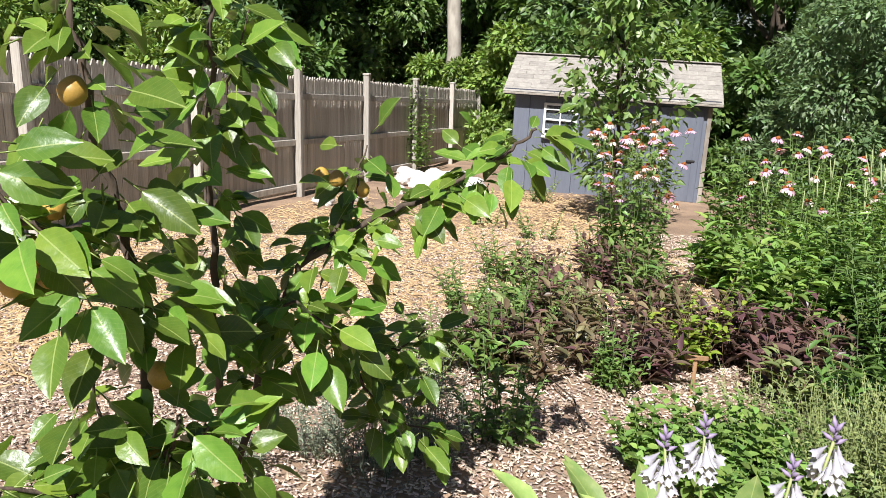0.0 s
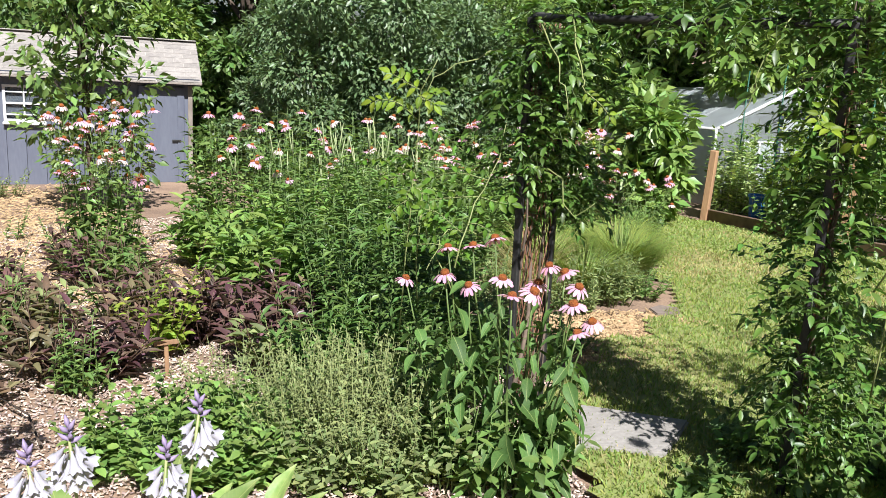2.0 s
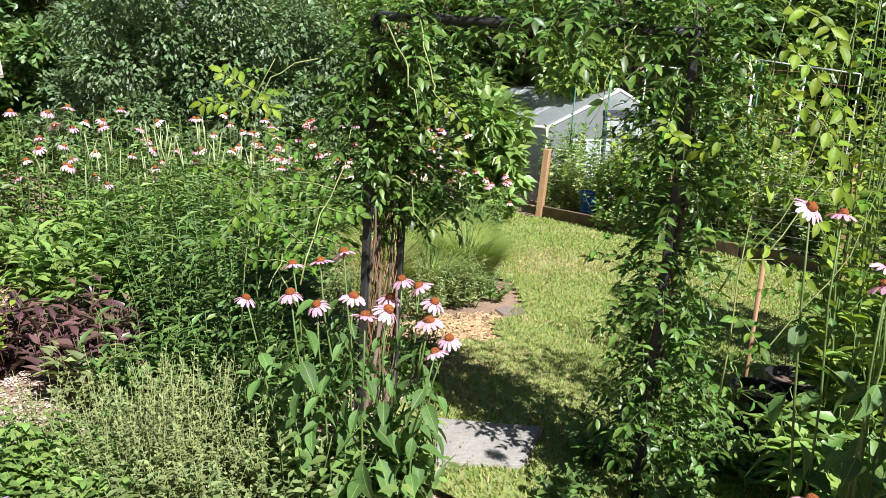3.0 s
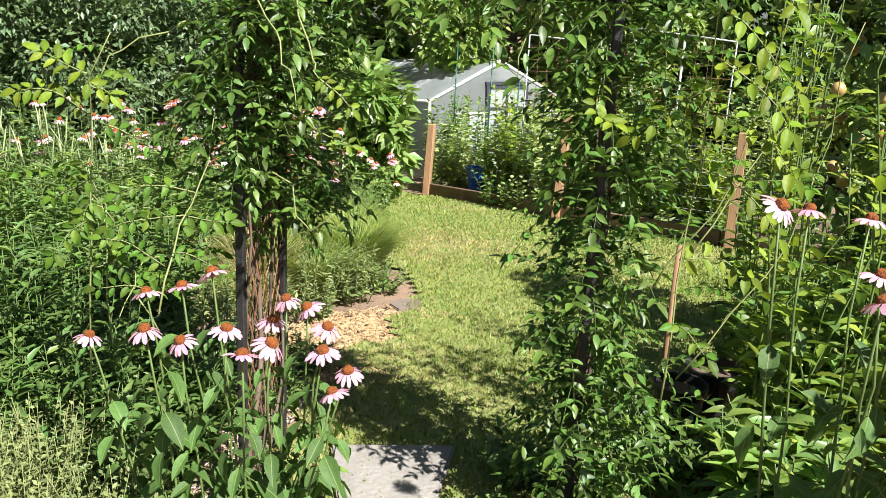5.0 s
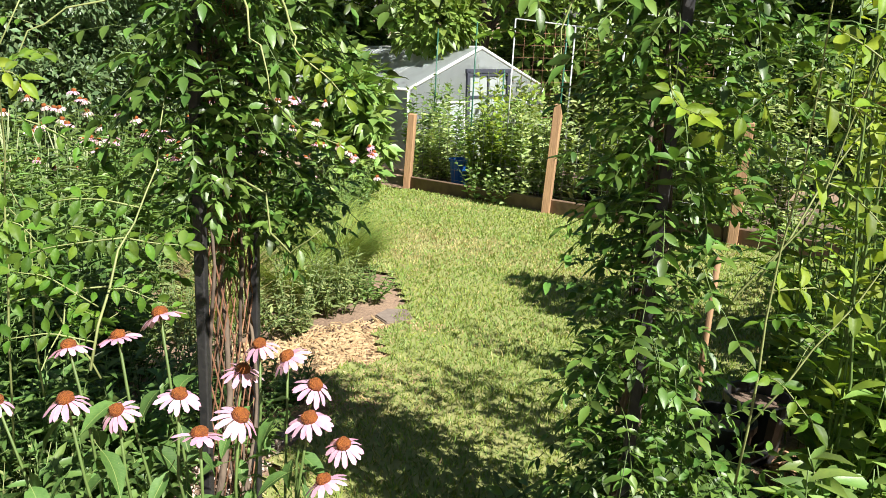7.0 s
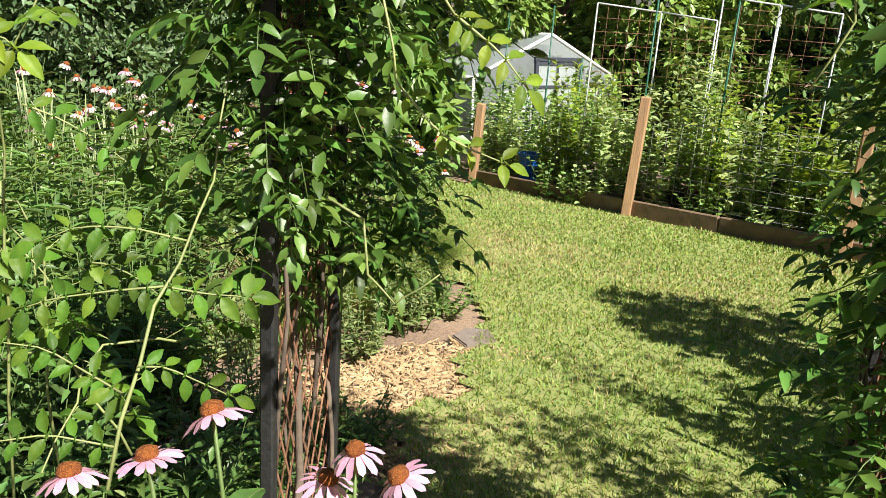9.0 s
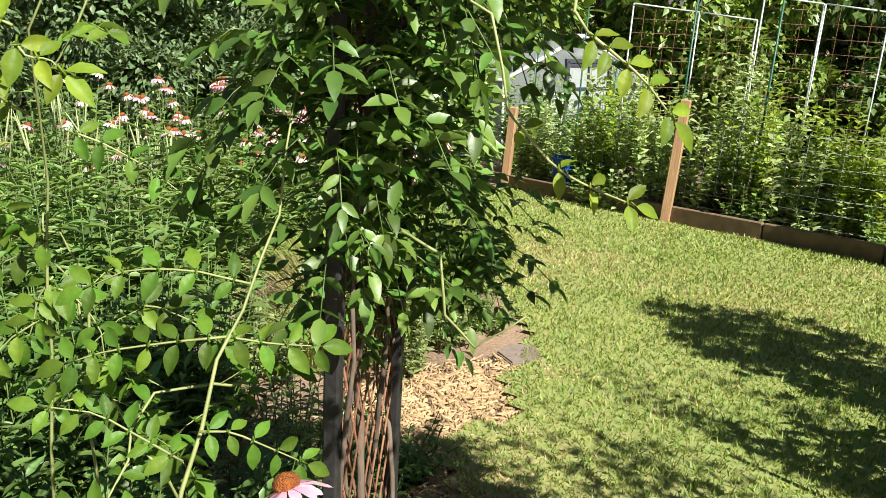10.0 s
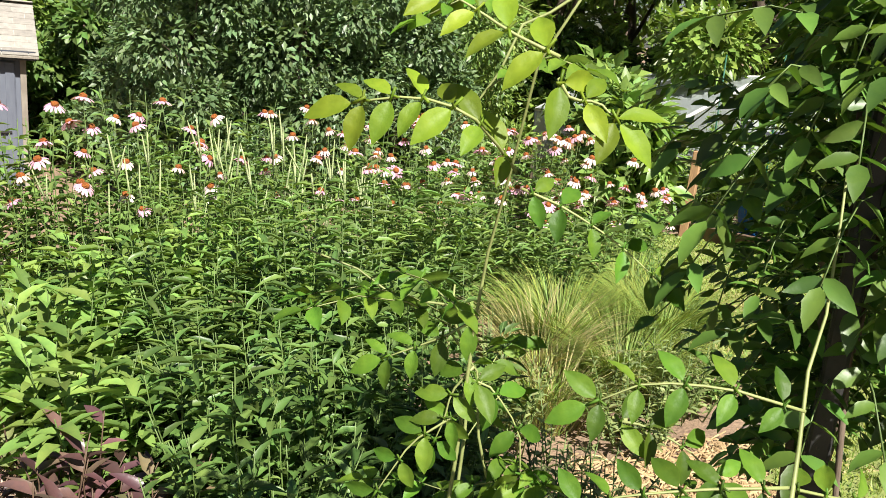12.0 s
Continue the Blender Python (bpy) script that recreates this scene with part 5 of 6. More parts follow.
def hosta(foot, n_leaf, tops, label):
    z0 = gz(*foot)
    o = np.array((*foot, z0))
    t = thing("hosta", (*foot, z0), label, "plant", "flowering hostas")
    for i in range(n_leaf):
        a = i * 2.4
        r = 0.03 + 0.012 * i
        w = (math.cos(a), math.sin(a), rng.uniform(0.5, 1.6))
        base = np.array((math.cos(a) * r, math.sin(a) * r, 0.0))
        tip = base + np.array(w) * 0.1 + (0, 0, rng.uniform(0.27, 0.45))
        part("leaf_stalk", tube_mesh("leaf_stalk", [(curve_pts(base, tip, 0.03, 4), 0.004)], 4), STEM_PALE, t)
        part("leaf", HOSTA_LEAF, None, t, at=leaf_pose(tip, w, (-math.cos(a) * 0.5, -math.sin(a) * 0.5, 1), rng.uniform(0.7, 1.1)))
    bell = bell_mesh()
    for h in tops:
        e = np.array(h) - o
        p = curve_pts((e[0] * 0.3, e[1] * 0.3, 0.0), e + (0, 0, 0.04), 0.02, 6)
        sc = part("flower_stem", tube_mesh("flower_stem", [(p, np.linspace(0.005, 0.003, 6))], 5), STEM_PALE, t)
        for i in range(17):
            a, out = i * 2.4, 12 + 42 * ((i * 0.618) % 1)
            part("bell_flower", bell, None, sc, "pale lilac-white bell flower", at=pose(e[0] + 0.01 * math.cos(a), e[1] + 0.01 * math.sin(a), e[2] + 0.03 - 0.0035 * i, 0, 0, math.degrees(a)) @ pose(0, 0, 0, 0, -out) @ Matrix.Scale(rng.uniform(0.55, 0.78), 4))
        for i in range(7):
            a = i * 2.4
            part("flower_bud", BUD, None, sc, "dusky purple flower bud", at=pose(e[0], e[1], e[2] + 0.035 + 0.005 * i, 0, 0, math.degrees(a)) @ pose(0, 0, 0, 0, 70 - 8 * i))



hosta((0.58, 1.42), 30, [(0.47, 1.47, 0.69), (0.54, 1.45, 0.73), (0.76, 1.38, 0.76), (0.70, 1.40, 0.67), (0.74, 1.36, 0.56)], "clump of pale green hosta with white bell flowers")

# coneflowers by the arbour
coneflower_exact((2.15, 2.1), [(1.95, 2.54, 0.62), (1.95, 2.27, 0.71), (2.04, 2.24, 0.66), (2.10, 2.12, 0.71), (2.05, 2.0, 0.685), (2.14, 1.99, 0.69), (2.41, 2.27, 0.61), (2.40, 2.20, 0.70), (2.39, 2.10, 0.70), (2.35, 1.98, 0.68), (2.33, 1.88, 0.58), (2.20, 1.82, 0.58), (2.0, 2.33, 0.79), (2.08, 2.28, 0.8), (2.2, 2.3, 0.81), (2.3, 1.95, 0.63)],
                 "coneflower clump with bright pink flowers beside the stepping stone", 1.08, 18)
coneflower_exact((2.7, 0.66), [(2.56, 0.86, 1.2), (2.73, 0.83, 1.17), (2.51, 0.64, 1.1), (2.62, 0.6, 1.07), (2.73, 0.55, 1.02), (2.78, 0.5, 1.03), (2.43, 0.62, 1.07), (2.9, 0.72, 1.14)], "tall coneflower with a few pink flowers and broad leaves", 1.02, 14)

coneflower_exact((2.05, 0.45), [(1.87, 0.38, 0.9), (2.14, 0.43, 0.92), (2.03, 0.58, 0.69)], "coneflower with three pink flowers at knee height", 1.08, 12)

for x, y, h in ((2.18, 2.02, 0.44), (2.05, 2.2, 0.38), (2.3, 2.08, 0.38)):
    clump("coneflower", x, y, h, 0.2, 14, 12, 0.105, 0.05, LEAF_FRUIT, "leafy coneflower growth with broad pointed leaves, no flowers", "flower", shape=LEAF_OVATE, rise=-0.2, group="coneflower clumps", shrink=0.45, start=0.15)

# wisteria
wisteria("wisteria", (2.7, 2.64), [(2.55, 2.58, 0.78, 1.62, 0.05, 0.18), (2.866, 2.706, 0.7, 1.62, 0.07, 0.24), (2.58, 2.62, 1.08, 1.34, 0.14, 0.14), (2.56, 2.48, 1.4, 1.74, 0.1, 0.09), (2.8, 2.54, 1.3, 1.66, 0.14, 0.15), (2.9, 2.15, 1.6, 1.76, 0.3, 0.12), (2.96, 2.68, 0.8, 1.05, 0.13, 0.12)], "wisteria climbing the arbour, dark leaves and pale shoots", 580,
         [([(2.1, 2.42, 0.66), (2.17, 2.45, 0.82), (2.29, 2.51, 0.95), (2.4, 2.56, 1.08), (2.46, 2.58, 1.25)], 0),
          ([(2.2, 2.98, 0.2), (2.2, 2.94, 0.69), (2.21, 2.93, 0.85), (2.22, 2.92, 0.98), (2.23, 2.91, 1.12), (2.16, 2.82, 1.27), (2.2, 2.74, 1.45)], 0),
          ([(2.34, 3.05, 0.3), (2.34, 3.05, 0.84), (2.3, 3.09, 0.95), (2.13, 3.2, 1.02)], 3), ([(2.5, 2.72, 0.7), (2.3, 2.75, 0.72), (2.1, 2.62, 0.6)], 4), ([(2.4, 2.85, 0.4), (2.3, 2.95, 0.7), (2.25, 3.0, 1.0)], 5),
          ([(2.52, 2.3, 1.62), (2.36, 2.06, 1.42), (2.34, 2.02, 1.37)], 0), ([(2.6, 2.48, 1.02), (2.63, 2.41, 0.95), (2.64, 2.39, 0.88), (2.65, 2.37, 0.82), (2.67, 2.31, 0.85), (2.69, 2.27, 0.9)], 0),
          ([(2.45, 2.4, 1.6), (2.38, 2.2, 1.45), (2.36, 2.12, 1.28)], 0), ([(2.6, 2.85, 1.5), (2.4, 3.0, 1.4), (2.3, 3.1, 1.2)], 3)],
         [([(2.26, 2.5, 0.92), (2.2, 2.56, 0.91), (2.14, 2.61, 0.9), (2.1, 2.65, 0.88)], 6, 1.05), ([(2.26, 2.5, 0.92), (2.32, 2.47, 0.9), (2.38, 2.43, 0.89)], 4, 1.1), ([(2.32, 2.52, 0.98), (2.26, 2.58, 1.0), (2.2, 2.64, 1.0), (2.15, 2.68, 0.97)], 5, 1.05),
          ([(2.17, 2.44, 0.83), (2.2, 2.41, 0.83), (2.24, 2.38, 0.8), (2.28, 2.35, 0.77)], 5, 0.85), ([(2.15, 2.45, 0.79), (2.11, 2.48, 0.83), (2.07, 2.51, 0.87), (2.02, 2.56, 0.88)], 6, 0.85), ([(2.12, 2.43, 0.72), (2.05, 2.48, 0.75), (1.98, 2.54, 0.74)], 5, 0.9),
          ([(2.34, 2.02, 1.37), (2.35, 2.0, 1.355), (2.37, 1.97, 1.33), (2.39, 1.94, 1.29)], 5, 0.8), ([(2.36, 2.12, 1.28), (2.39, 2.07, 1.22), (2.42, 2.04, 1.2), (2.46, 2.0, 1.18)], 4, 0.7),
          ([(2.11, 2.73, 1.33), (2.08, 2.77, 1.35), (2.06, 2.8, 1.37), (2.03, 2.83, 1.39)], 4, 1.15), ([(2.16, 2.82, 1.2), (2.07, 2.79, 1.26), (2.04, 2.82, 1.28), (2.01, 2.86, 1.28), (1.98, 2.89, 1.27)], 6, 1.15), ([(2.25, 2.89, 1.16), (2.29, 2.85, 1.14), (2.34, 2.8, 1.1), (2.38, 2.75, 1.05)], 5, 1.1),
          ([(2.11, 2.73, 1.31), (2.12, 2.72, 1.29), (2.14, 2.7, 1.29), (2.15, 2.68, 1.27)], 3, 1.1), ([(2.22, 2.92, 0.98), (2.19, 2.95, 0.95), (2.16, 2.98, 0.93), (2.13, 3.01, 0.91)], 4, 1.1), ([(2.22, 2.92, 0.91), (2.2, 2.94, 0.87), (2.19, 2.94, 0.83), (2.18, 2.95, 0.79)], 4, 1.15),
          ([(2.22, 2.92, 0.89), (2.24, 2.9, 0.88), (2.27, 2.87, 0.82), (2.27, 2.86, 0.74)], 4, 1.2), ([(2.25, 2.71, 0.91), (2.27, 2.68, 0.91), (2.3, 2.64, 0.89), (2.33, 2.6, 0.85)], 4, 1.15), ([(2.21, 2.93, 0.84), (2.15, 2.96, 0.8), (2.1, 2.98, 0.72)], 4, 1.1), ([(2.2, 2.95, 0.66), (2.27, 2.9, 0.68), (2.33, 2.84, 0.64)], 4, 1.15)], (6, 7, 8, 9, 11))
wisteria("wisteria", (3.17, 1.55), [(3.03, 1.48, 0.0, 1.75, 0.1, 0.36), (3.34, 1.61, -0.1, 1.75, 0.1, 0.26), (3.16, 1.45, 1.1, 1.8, 0.18, 0.14), (3.0, 1.85, 1.6, 1.78, 0.28, 0.12), (3.2, 1.4, -0.1, 0.5, 0.14, 0.1)], "wisteria climbing the arbour, dark leaves and pale shoots", 820,
         [([(3.2, 1.35, 0.7), (3.3, 1.15, 1.1), (3.25, 1.05, 1.7)], 6), ([(3.3, 1.25, 0.4), (3.5, 1.0, 0.9), (3.5, 0.9, 1.6)], 7), ([(3.0, 1.2, 0.4), (2.98, 1.18, 1.0), (2.95, 1.15, 1.75)], 0), ([(3.4, 1.3, 0.8), (3.7, 1.1, 1.3), (3.8, 1.0, 1.8)], 6), ([(3.0, 1.62, 1.75), (2.85, 1.68, 1.5), (2.8, 1.72, 1.3)], 2)],
         [([(2.95, 1.16, 1.6), (2.97, 1.1, 1.57), (3.0, 1.04, 1.5), (3.03, 0.96, 1.4)], 6, 1.45), ([(2.95, 1.16, 1.48), (2.94, 1.08, 1.44), (2.96, 1.0, 1.38), (2.99, 0.95, 1.3)], 6, 1.45), ([(2.96, 1.17, 1.34), (3.0, 1.08, 1.32), (3.04, 1.0, 1.26), (3.07, 0.94, 1.17)], 6, 1.45), ([(2.97, 1.17, 1.18), (3.01, 1.08, 1.15), (3.04, 1.0, 1.08), (3.06, 0.95, 1.0)], 5, 1.4),
          ([(2.95, 1.16, 1.4), (2.94, 1.23, 1.36), (2.92, 1.29, 1.3), (2.9, 1.35, 1.25)], 5, 1.2), ([(2.95, 1.15, 1.7), (2.9, 1.08, 1.7), (2.86, 1.0, 1.66), (2.84, 0.95, 1.6)], 5, 1.35), ([(2.95, 1.48, 1.4), (2.82, 1.43, 1.35), (2.74, 1.39, 1.315), (2.71, 1.32, 1.3)], 6, 1.0), ([(3.0, 1.2, 0.9), (3.05, 1.1, 0.92), (3.1, 1.02, 0.86)], 5, 1.3), ([(3.0, 1.2, 0.7), (2.93, 1.13, 0.72), (2.9, 1.05, 0.66)], 5, 1.2)], range(8))


# grasses at the lawn edge
def grass_clump(x, y, h, spread, n, material, label):
    t = thing("ornamental_grass", (x, y, gz(x, y)), label, "grass", "grass clumps")
    a = rng.uniform(0, 6.283, n)
    r = spread * 0.35 * np.sqrt(rng.random(n))
    b = np.stack([np.cos(a) * r, np.sin(a) * r, np.zeros(n)], 1)
    L = h * rng.uniform(0.5, 1.0, n)
    way = np.stack([np.cos(a) * 0.35, np.sin(a) * 0.35, np.ones(n)], 1) + rng.normal(0, 0.12, (n, 3))
    way /= np.linalg.norm(way, axis=1)[:, None]
    lower = leaves(b, way, np.stack([-np.cos(a), -np.sin(a), np.full(n, 0.2)], 1), L * 0.65, 0.006, BLADE)
    way2 = way + np.stack([np.cos(a) * 0.5, np.sin(a) * 0.5, np.full(n, -0.35)], 1)
    upper = leaves(b + way * (L * 0.42)[:, None], way2, np.stack([-np.cos(a), -np.sin(a), np.full(n, 0.5)], 1), L * 0.5, 0.005, BLADE)
    v, f = merge([lower, upper])
    part("blades", mesh_from("blades", v, f), material, t, kind="stuff")


for x, y, h, s, n, m in ((5.35, 4.5, 0.72, 0.5, 1500, GRASS), (4.7, 4.3, 0.6, 0.5, 900, GRASS), (4.2, 4.3, 0.5, 0.5, 120, GRASS_DRY), (4.8, 4.8, 0.75, 0.5, 900, GRASS), (5.9, 5.1, 0.7, 0.5, 700, GRASS), (4.4, 4.6, 0.75, 0.4, 200, GRASS_DRY), (4.15, 4.35, 0.45, 0.5, 300, GRASS)):
    grass_clump(x, y, h, s, int(n * 1.5), m, "arching ornamental grass clump at the lawn edge")
for x, y, h, s, n in ((4.3, 3.95, 0.35, 0.28, 30), (4.75, 4.0, 0.35, 0.25, 30), (3.4, 3.6, 0.45, 0.28, 30), (3.0, 3.35, 0.42, 0.28, 30), (3.8, 4.3, 0.5, 0.3, 30), (2.7, 3.5, 0.45, 0.3, 28), (3.2, 4.0, 0.5, 0.3, 28), (2.4, 3.2, 0.42, 0.26, 26), (2.5, 3.9, 0.55, 0.3, 28), (4.9, 4.15, 0.35, 0.25, 30), (5.6, 4.6, 0.4, 0.28, 28), (6.1, 4.95, 0.45, 0.28, 28), (6.7, 5.6, 0.5, 0.3, 28), (7.2, 6.1, 0.55, 0.3, 28), (5.1, 4.0, 0.2, 0.2, 24), (3.5, 3.25, 0.25, 0.2, 24), (3.1, 3.05, 0.28, 0.2, 24)):
    clump("weedy_herb", x, y, h, s, n, 16, 0.07, 0.024, (LEAF_SAGE, LEAF_FRUIT)[n % 4 == 0], "loose green herb at the lawn edge", group="loose herbs")

# vegetables
for x, y, h in ((10.9, 7.5, 1.3), (11.4, 7.9, 1.5), (11.7, 7.5, 1.4), (12.2, 7.7, 1.3), (12.9, 7.3, 1.2), (13.6, 7.1, 1.2), (11.3, 8.9, 1.6), (11.5, 9.7, 1.7)):
    clump("tomato_plant", x, y, h, 0.4, 14, 26, 0.15, 0.075, LEAF_FRESH, "staked leafy tomato plant before the greenhouse", "vegetable", shape=LEAF_OVATE, group="tomato plants", shrink=0.3)
veg = [(10.3, 7.1), (10.3, 6.0), (9.9, 5.6), (10.2, 5.1), (9.8, 4.4), (10.1, 3.8), (9.6, 3.2), (10.0, 2.7), (9.4, 2.3), (9.3, 1.4), (9.5, 3.9), (9.7, 5.1), (10.9, 5.6), (10.9, 4.6), (10.8, 3.4), (10.4, 6.9), (10.9, 6.4), (9.35, 3.5), (9.3, 2.8), (10.4, 4.3), (10.5, 3.0), (9.55, 4.6), (9.9, 5.85)]
for i, (x, y) in enumerate(veg):
    clump("tomato_plant", x, y, rng.uniform(1.05, 1.85) if i < 15 else 0.95, 0.38, 15, 34, 0.13, 0.07, (LEAF_TOMATO, LEAF_TOMATO, LEAF_YELLOW, LEAF_TOMATO)[i % 4], "staked leafy tomato plant in the raised bed", "vegetable", shape=LEAF_OVATE, group="tomato plants", shrink=0.3)
for i, (x, y) in enumerate(((9.4, 5.65), (9.3, 5.3), (9.25, 3.9), (9.1, 3.2), (9.0, 2.6), (8.95, 2.0), (8.8, 1.4))):
    clump("bean_plant", x, y, 0.45, 0.28, 14, 12, 0.1, 0.075, LEAF_TOMATO if i % 2 else LEAF_FRESH, "low bushy bean plant along the bed edge", "vegetable", shape=LEAF_OVATE, group="bean plants")
clump("red_lettuce", 9.6, 4.25, 0.35, 0.25, 16, 8, 0.16, 0.09, LEAF_PURPLE, "dark red leafy vegetable in the raised bed", "vegetable", shape=LEAF_OVATE)
trellis((10.1, 5.74), (10.95, 5.32), 1.5, 0.05, "white pipe trellis with rusted mesh in the bed", 1.0)
trellis((10.9, 5.3), (11.1, 4.7), 1.45, 0.05, "white pipe trellis with rusted mesh in the bed", 1.0)
trellis((10.6, 4.5), (10.8, 3.95), 1.65, 0.05, "tall white pipe trellis with rusted mesh in the bed", 1.0)
trellis((10.78, 3.93), (10.95, 3.35), 1.6, 0.05, "tall white pipe trellis with rusted mesh in the bed", 1.0)
for x, y, h in ((10.3, 6.4, 2.2), (10.2, 5.9, 1.6), (9.8, 4.9, 2.3), (9.6, 4.0, 2.2), (11.2, 7.6, 2.2)):
    stake(x, y, h)
bucket()

# beyond the arbour's near side
nursery_pot(4.05, 1.45, 0.12, 0.24, "black plastic nursery pot standing on mulch")
nursery_pot(4.3, 1.38, 0.13, 0.26, "black plastic nursery pot standing on mulch")
stake(4.32, 1.62, 0.8, WOOD_POST, 0.013, "weathered wooden garden stake with red band")
for x, y, h, s, n in ((3.4, 0.85, 0.5, 0.28, 24), (3.9, 0.95, 1.0, 0.34, 28), (4.7, 1.2, 0.9, 0.35, 28), (5.4, 0.6, 1.2, 0.4, 28), (3.05, 0.55, 0.6, 0.25, 18), (4.6, 0.3, 1.2, 0.45, 30), (6.0, 1.0, 1.1, 0.4, 28), (3.9, 0.2, 1.0, 0.4, 28), (6.8, 0.9, 1.2, 0.4, 28)):
    clump("leafy_perennial", x, y, h, s, n, 16, 0.17, 0.065, (LEAF_FRUIT, LEAF_FRESH)[n % 4 == 0], "tall leafy green perennial", group="bright leafy perennials", shrink=0.35)
for x, y, h, s, n in ((3.5, 1.35, 0.22, 0.2, 18), (3.7, 1.2, 0.25, 0.2, 18), (2.95, 1.25, 0.2, 0.2, 18), (3.25, 1.75, 0.2, 0.2, 18), (2.75, 1.6, 0.15, 0.18, 16)):
    clump("leafy_herb", x, y, h, s, n, 9, 0.08, 0.04, LEAF_FRUIT, "low green weed under the arbour", "herb", shape=LEAF_OVATE, group="low leafy herbs", shrink=0.3)



APPLE_MESH = PEAR_MESH.copy()
APPLE_MESH.materials.clear()
APPLE_MESH.materials.append(APPLE)
at_ = tree("apple_tree", 5.5, 0.85, 2.5, 0.6, 12, 220, 0.1, LEAF_FRUIT, BARK, "apple tree hung with pale fruit", trunk_r=0.05, low=0.7)
for i in range(22):
    d = ball(1)[0]
    part("apple", APPLE_MESH, None, at_, "pale yellow-green apple", at=pose(d[0] * 0.5 - 0.1, d[1] * 0.5, 1.55 + d[2] * 0.55, 180) @ Matrix.Scale(0.036, 4))

# pale rubble by the fence
for x, y, s in ((0.3, 13.9, 0.42), (-0.1, 14.3, 0.36), (0.6, 13.5, 0.3), (-0.3, 13.3, 0.3), (-0.55, 14.0, 0.4), (0.1, 13.2, 0.22), (-0.05, 13.8, 0.3), (-0.7, 12.6, 0.22), (-1.2, 11.4, 0.24), (-1.6, 10.9, 0.2), (0.4, 14.4, 0.3)):
    rock(x, y, (s * 0.75, s * 0.62, s * 0.44), "pale whitish rock heaped by the fence", STONE_WHITE, group="pale rocks")

# pear trees close to the start of the walk
pear_tree("pear_tree", (-0.56, 1.4), [
    ([(-0.56, 1.4, -0.1), (-0.57, 1.39, 0.5), (-0.53, 1.4, 1.01), (-0.56, 1.39, 1.14), (-0.58, 1.38, 1.28), (-0.61, 1.37, 1.47), (-0.62, 1.36, 1.65)], 0.013, 129),
    ([(-0.54, 1.38, 1.0), (-0.57, 1.22, 1.16), (-0.64, 1.19, 1.24), (-0.7, 1.15, 1.35)], 0.007, 70),
    ([(-0.57, 1.39, 0.55), (-0.58, 1.2, 0.75), (-0.7, 1.12, 0.82)], 0.007, 49),
    ([(-0.56, 1.39, 0.6), (-0.45, 1.33, 0.72), (-0.4, 1.3, 0.84)], 0.006, 54),
    ([(-0.56, 1.39, 0.45), (-0.52, 1.28, 0.62), (-0.55, 1.25, 0.72)], 0.006, 45),
    ([(-0.56, 1.37, 0.6), (-0.59, 1.28, 0.8), (-0.56, 1.22, 0.96)], 0.006, 42),
    ([(-0.52, 1.36, 0.7), (-0.45, 1.27, 0.84), (-0.42, 1.22, 0.9)], 0.005, 26)],
    "young pear tree with glossy leaves and golden fruit",
    [(-0.5, 1.36, 0.91, 0.025), (-0.62, 1.26, 1.24, 0.021), (-0.6, 1.32, 1.42, 0.024), (-0.65, 1.24, 1.17, 0.024), (-0.63, 1.25, 1.13, 0.024), (-0.59, 1.27, 1.16, 0.024), (-0.68, 1.23, 1.12, 0.024), (-0.54, 1.4, 0.73, 0.025)])
pear_tree("pear_tree", (-0.53, 1.95), [
    ([(-0.53, 1.95, -0.12), (-0.53, 1.9, 0.4), (-0.52, 1.77, 0.88), (-0.51, 1.78, 1.04), (-0.52, 1.77, 1.29), (-0.5, 1.78, 1.47), (-0.49, 1.78, 1.7)], 0.012, 171),
    ([(-0.49, 1.78, 1.32), (-0.46, 1.79, 1.44), (-0.42, 1.8, 1.58)], 0.004, 20),
    ([(-0.53, 1.92, 0.35), (-0.45, 2.05, 0.76), (-0.35, 1.97, 0.96), (-0.21, 2.09, 1.04), (-0.03, 2.2, 1.1), (0.08, 2.25, 1.16), (0.2, 2.29, 1.22), (0.27, 2.28, 1.29)], 0.011, 161),
    ([(-0.45, 2.05, 0.76), (-0.29, 2.28, 0.64), (-0.13, 2.5, 0.53), (-0.02, 2.5, 0.61)], 0.008, 97),
    ([(-0.29, 2.28, 0.64), (-0.16, 2.39, 0.33), (-0.01, 2.4, 0.29)], 0.006, 72),
    ([(-0.35, 1.97, 0.96), (-0.25, 2.19, 1.05), (-0.21, 2.29, 1.23)], 0.006, 51),
    ([(-0.45, 2.0, 0.8), (-0.35, 1.85, 0.9), (-0.25, 1.8, 0.85)], 0.006, 56)],
    "young pear tree with spreading branches and golden fruit",
    [(-0.29, 2.23, 1.14, 0.024), (-0.22, 2.24, 1.11, 0.022), (-0.34, 2.27, 1.14, 0.025)])


# small things along the bed
lab = thing("plant_marker", (1.40, 4.02, gz(1.40, 4.02)), "small wooden T-shaped plant marker in pale mulch", "marker")
part("peg", box_bm((0.022, 0.012, 0.24), pose(0, 0, 0.08), 0.002), WOOD_POST, lab)
part("crossbar", box_bm((0.13, 0.012, 0.025), pose(0, -0.013, 0.19, 0, 3), 0.002), WOOD_POST, lab)
# added shrub out of view; only its shade on the broad-leaved plants shows
tree("unseen_shade_shrub", 2.3, -0.35, 1.7, 0.5, 14, 300, 0.1, LEAF_DARK, BARK, "rounded dark green shrub, unseen, added to cast shade", "bush", 0.03, 0.1)
BIG_LEAF = leaf_object_mesh(0.27, 0.095, 0.3, LEAF_CONE)
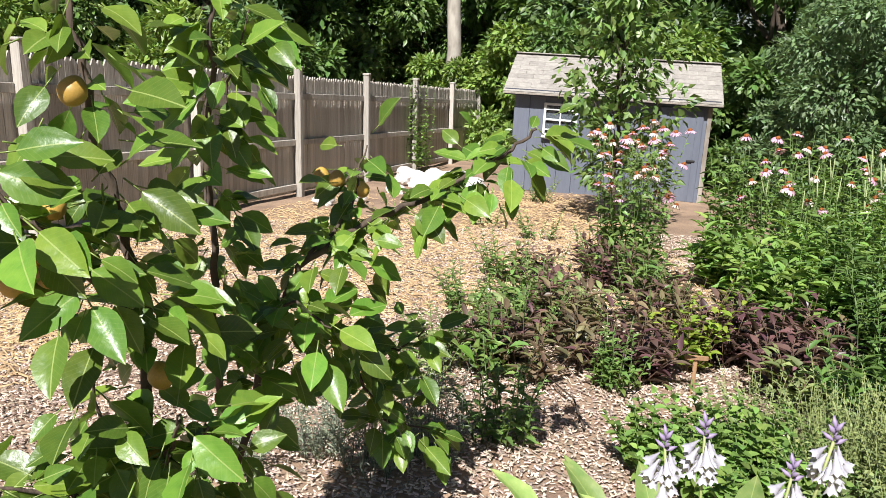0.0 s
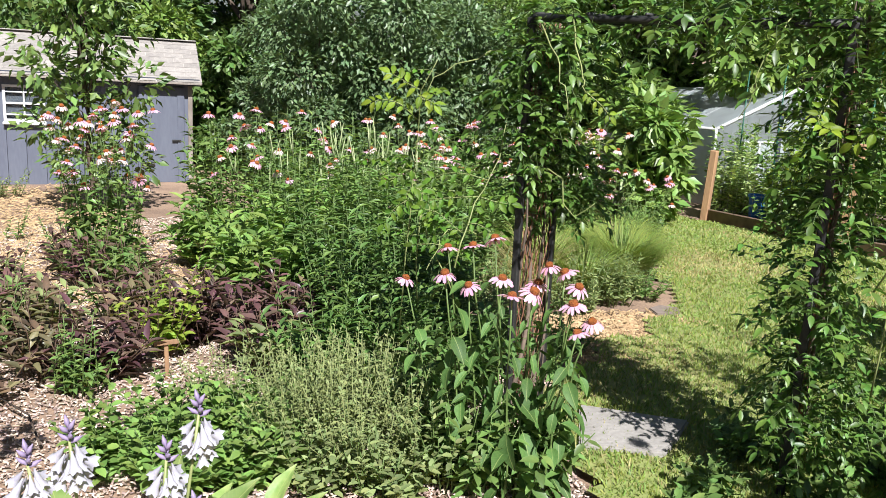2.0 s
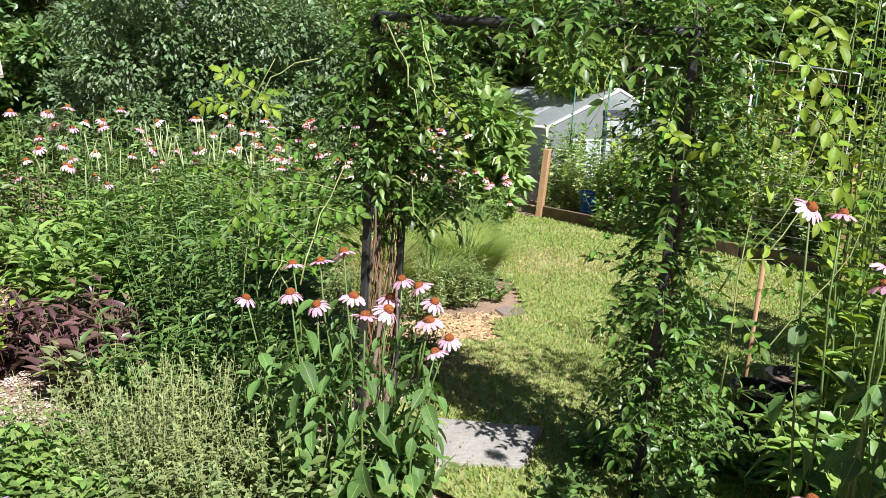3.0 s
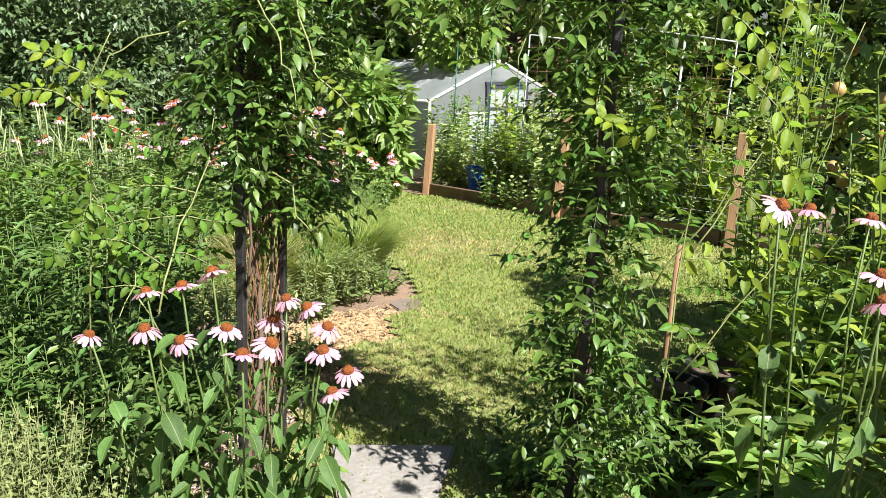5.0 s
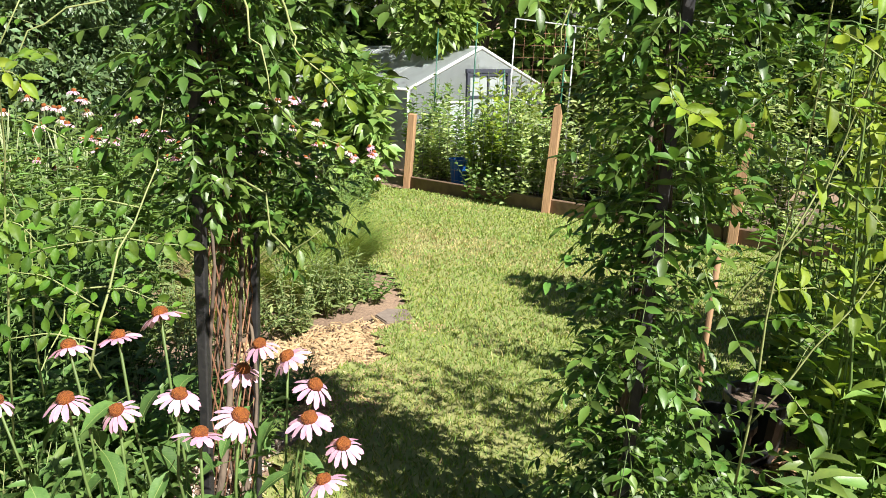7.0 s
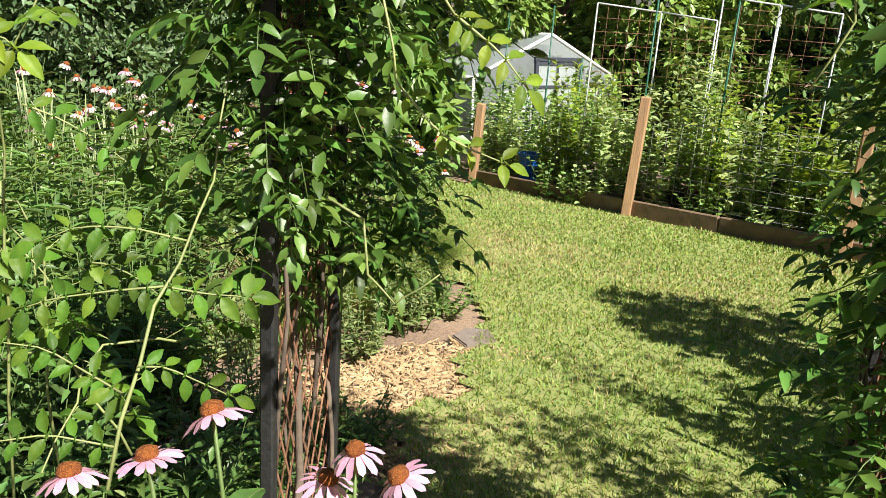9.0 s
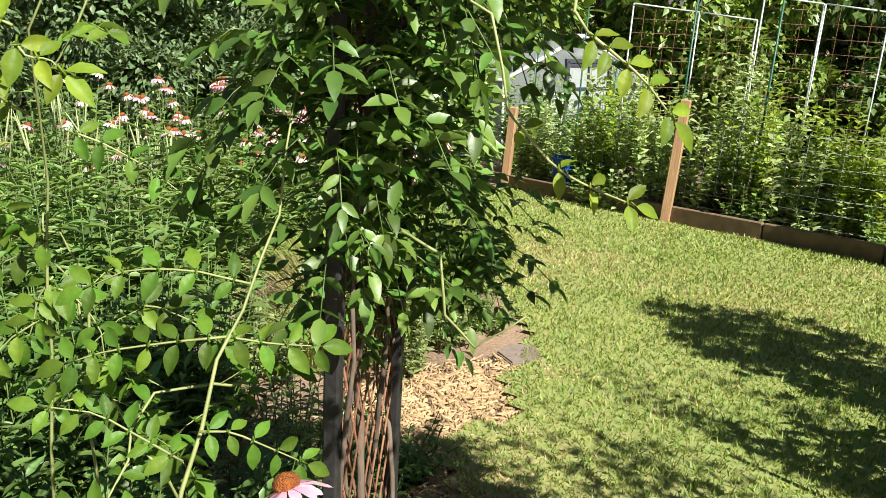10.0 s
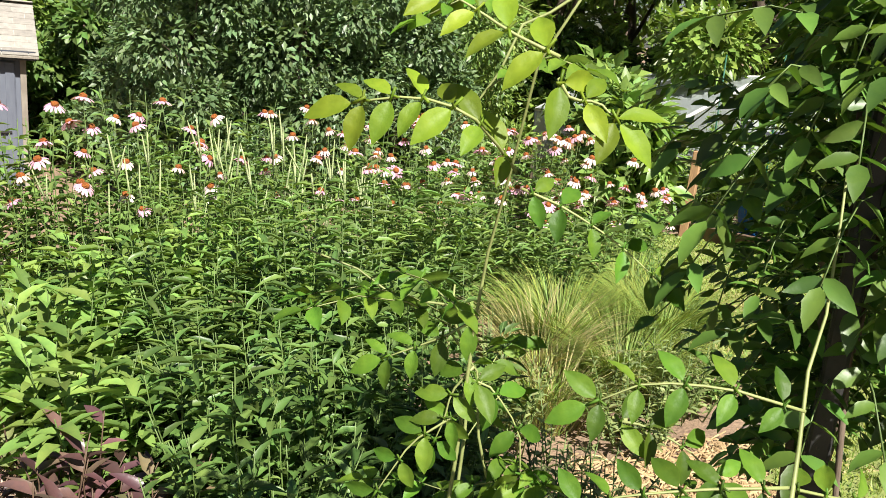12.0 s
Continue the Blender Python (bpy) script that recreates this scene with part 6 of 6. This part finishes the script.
big = thing("broad_leaved_plant", (2.62, 0.62, gz(2.62, 0.62)), "broad-leaved green plant with long pointed leaves", "plant")
for i in range(26):
    a, h = 2.4 * i, 0.08 + 0.016 * i
    st = curve_pts((0.04 * math.cos(a), 0.04 * math.sin(a), 0), (0.1 * math.cos(a), 0.1 * math.sin(a), h), 0, 4)
    part("leaf_stalk", tube_mesh("leaf_stalk", [(st, 0.005)], 5), STEM, big)
    w = (math.cos(a), math.sin(a), rng.uniform(-0.1, 0.5))
    part("leaf", BIG_LEAF, None, big, at=leaf_pose(st[-1], w, (rng.normal(0, 0.3), rng.normal(0, 0.3), 1), rng.uniform(0.7, 1.05)))
# tall foliage, partly added: placed to throw bands of shadow over the lawn
for x, y, h in ((4.55, 0.7, 2.2), (4.95, 0.6, 2.0), (4.5, 1.2, 2.1), (3.72, 0.95, 2.2), (3.95, 0.6, 2.2)):
    clump("elder_shrub", x, y, h, 0.3, 9, 30, 0.13, 0.05, LEAF_YELLOW, "tall slender leafy shrub at the lawn edge", "bush", stem=STEM, stem_r=0.005, shape=LEAF_OVATE, group="slender shrubs", start=0.02)
for x, y, s in ((0.1, 6.2, 0.04), (-0.4, 5.2, 0.035), (0.7, 3.4, 0.03), (-0.9, 4.0, 0.03)):
    pts = [np.array([(0, 0, 0.01), (0.3, 0.05 * s, 0.02), (0.6, 0.1, 0.012)])]
    tw = part("fallen_twig", tube_mesh("fallen_twig", [(pts[0], np.array([0.006, 0.005, 0.003]))], 5), BARK, None)
    tw.matrix_world = pose(x, y, gz(x, y) + 0.01, 0, 0, 3000 * s)
    tagged(tw, "thin brown twig lying on the mulch", "twig", "fallen twigs")
scatter_chips("leaf_litter", ((3.1, 4.5), (0.9, 1.75), lambda x, y: noise.noise((x * 3, y * 3, 8)) > -0.2), 1500, 0.05, LITTER_LEAF, "dry brown leaves and bark scraps", "litter", (0.3, 0.7))

scatter_chips("bare_patch", ((5.85, 6.55), (2.45, 3.0), lambda x, y: math.hypot(x - 6.2, (y - 2.72) * 1.6) < 0.3 + 0.1 * noise.noise((x * 5, y * 5, 1))), 500, 0.035, LITTER_LEAF, "small bare brown patch in the lawn", "litter", (0.3, 0.8))

# loose ground cover, last
def mulch_area(x, y):
    return not inside(LAWN_EDGE, x, y) and x < 2.8 + 0.3 * y


scatter_chips("wood_chips", ((-3.4, 3.4), (1.2, 9.5), mulch_area), 110000, 0.022, CHIP, "pale brown wood chip mulch", "mulch")
scatter_chips("straw_mulch", ((-4.2, 2.6), (3.6, 13.5), lambda x, y: x > -4.4 + 0.328 * (y - 4.4) + 0.25 and noise.noise((x * 0.5, y * 0.4, 4)) + 0.4 * rng.random() > 0.05 and not inside(LAWN_EDGE, x, y) and (y > 5.5 or x < -0.3)), 18000, 0.085, STRAW, "golden straw spread over the garden soil", "mulch", (0.05, 0.13))
scatter_chips("straw_patch", ((3.0, 5.1), (2.7, 4.3), lambda x, y: math.hypot(x - 4.1, (y - 3.4) * 1.25) < 0.42 + 0.38 * rng.random() + 0.25 * noise.noise((x * 4, y * 4, 1))), 4200, 0.06, STRAW, "dry straw patch at the lawn edge", "mulch", (0.04, 0.11))
lawn_grass(lawn_faces, lawn_pts)
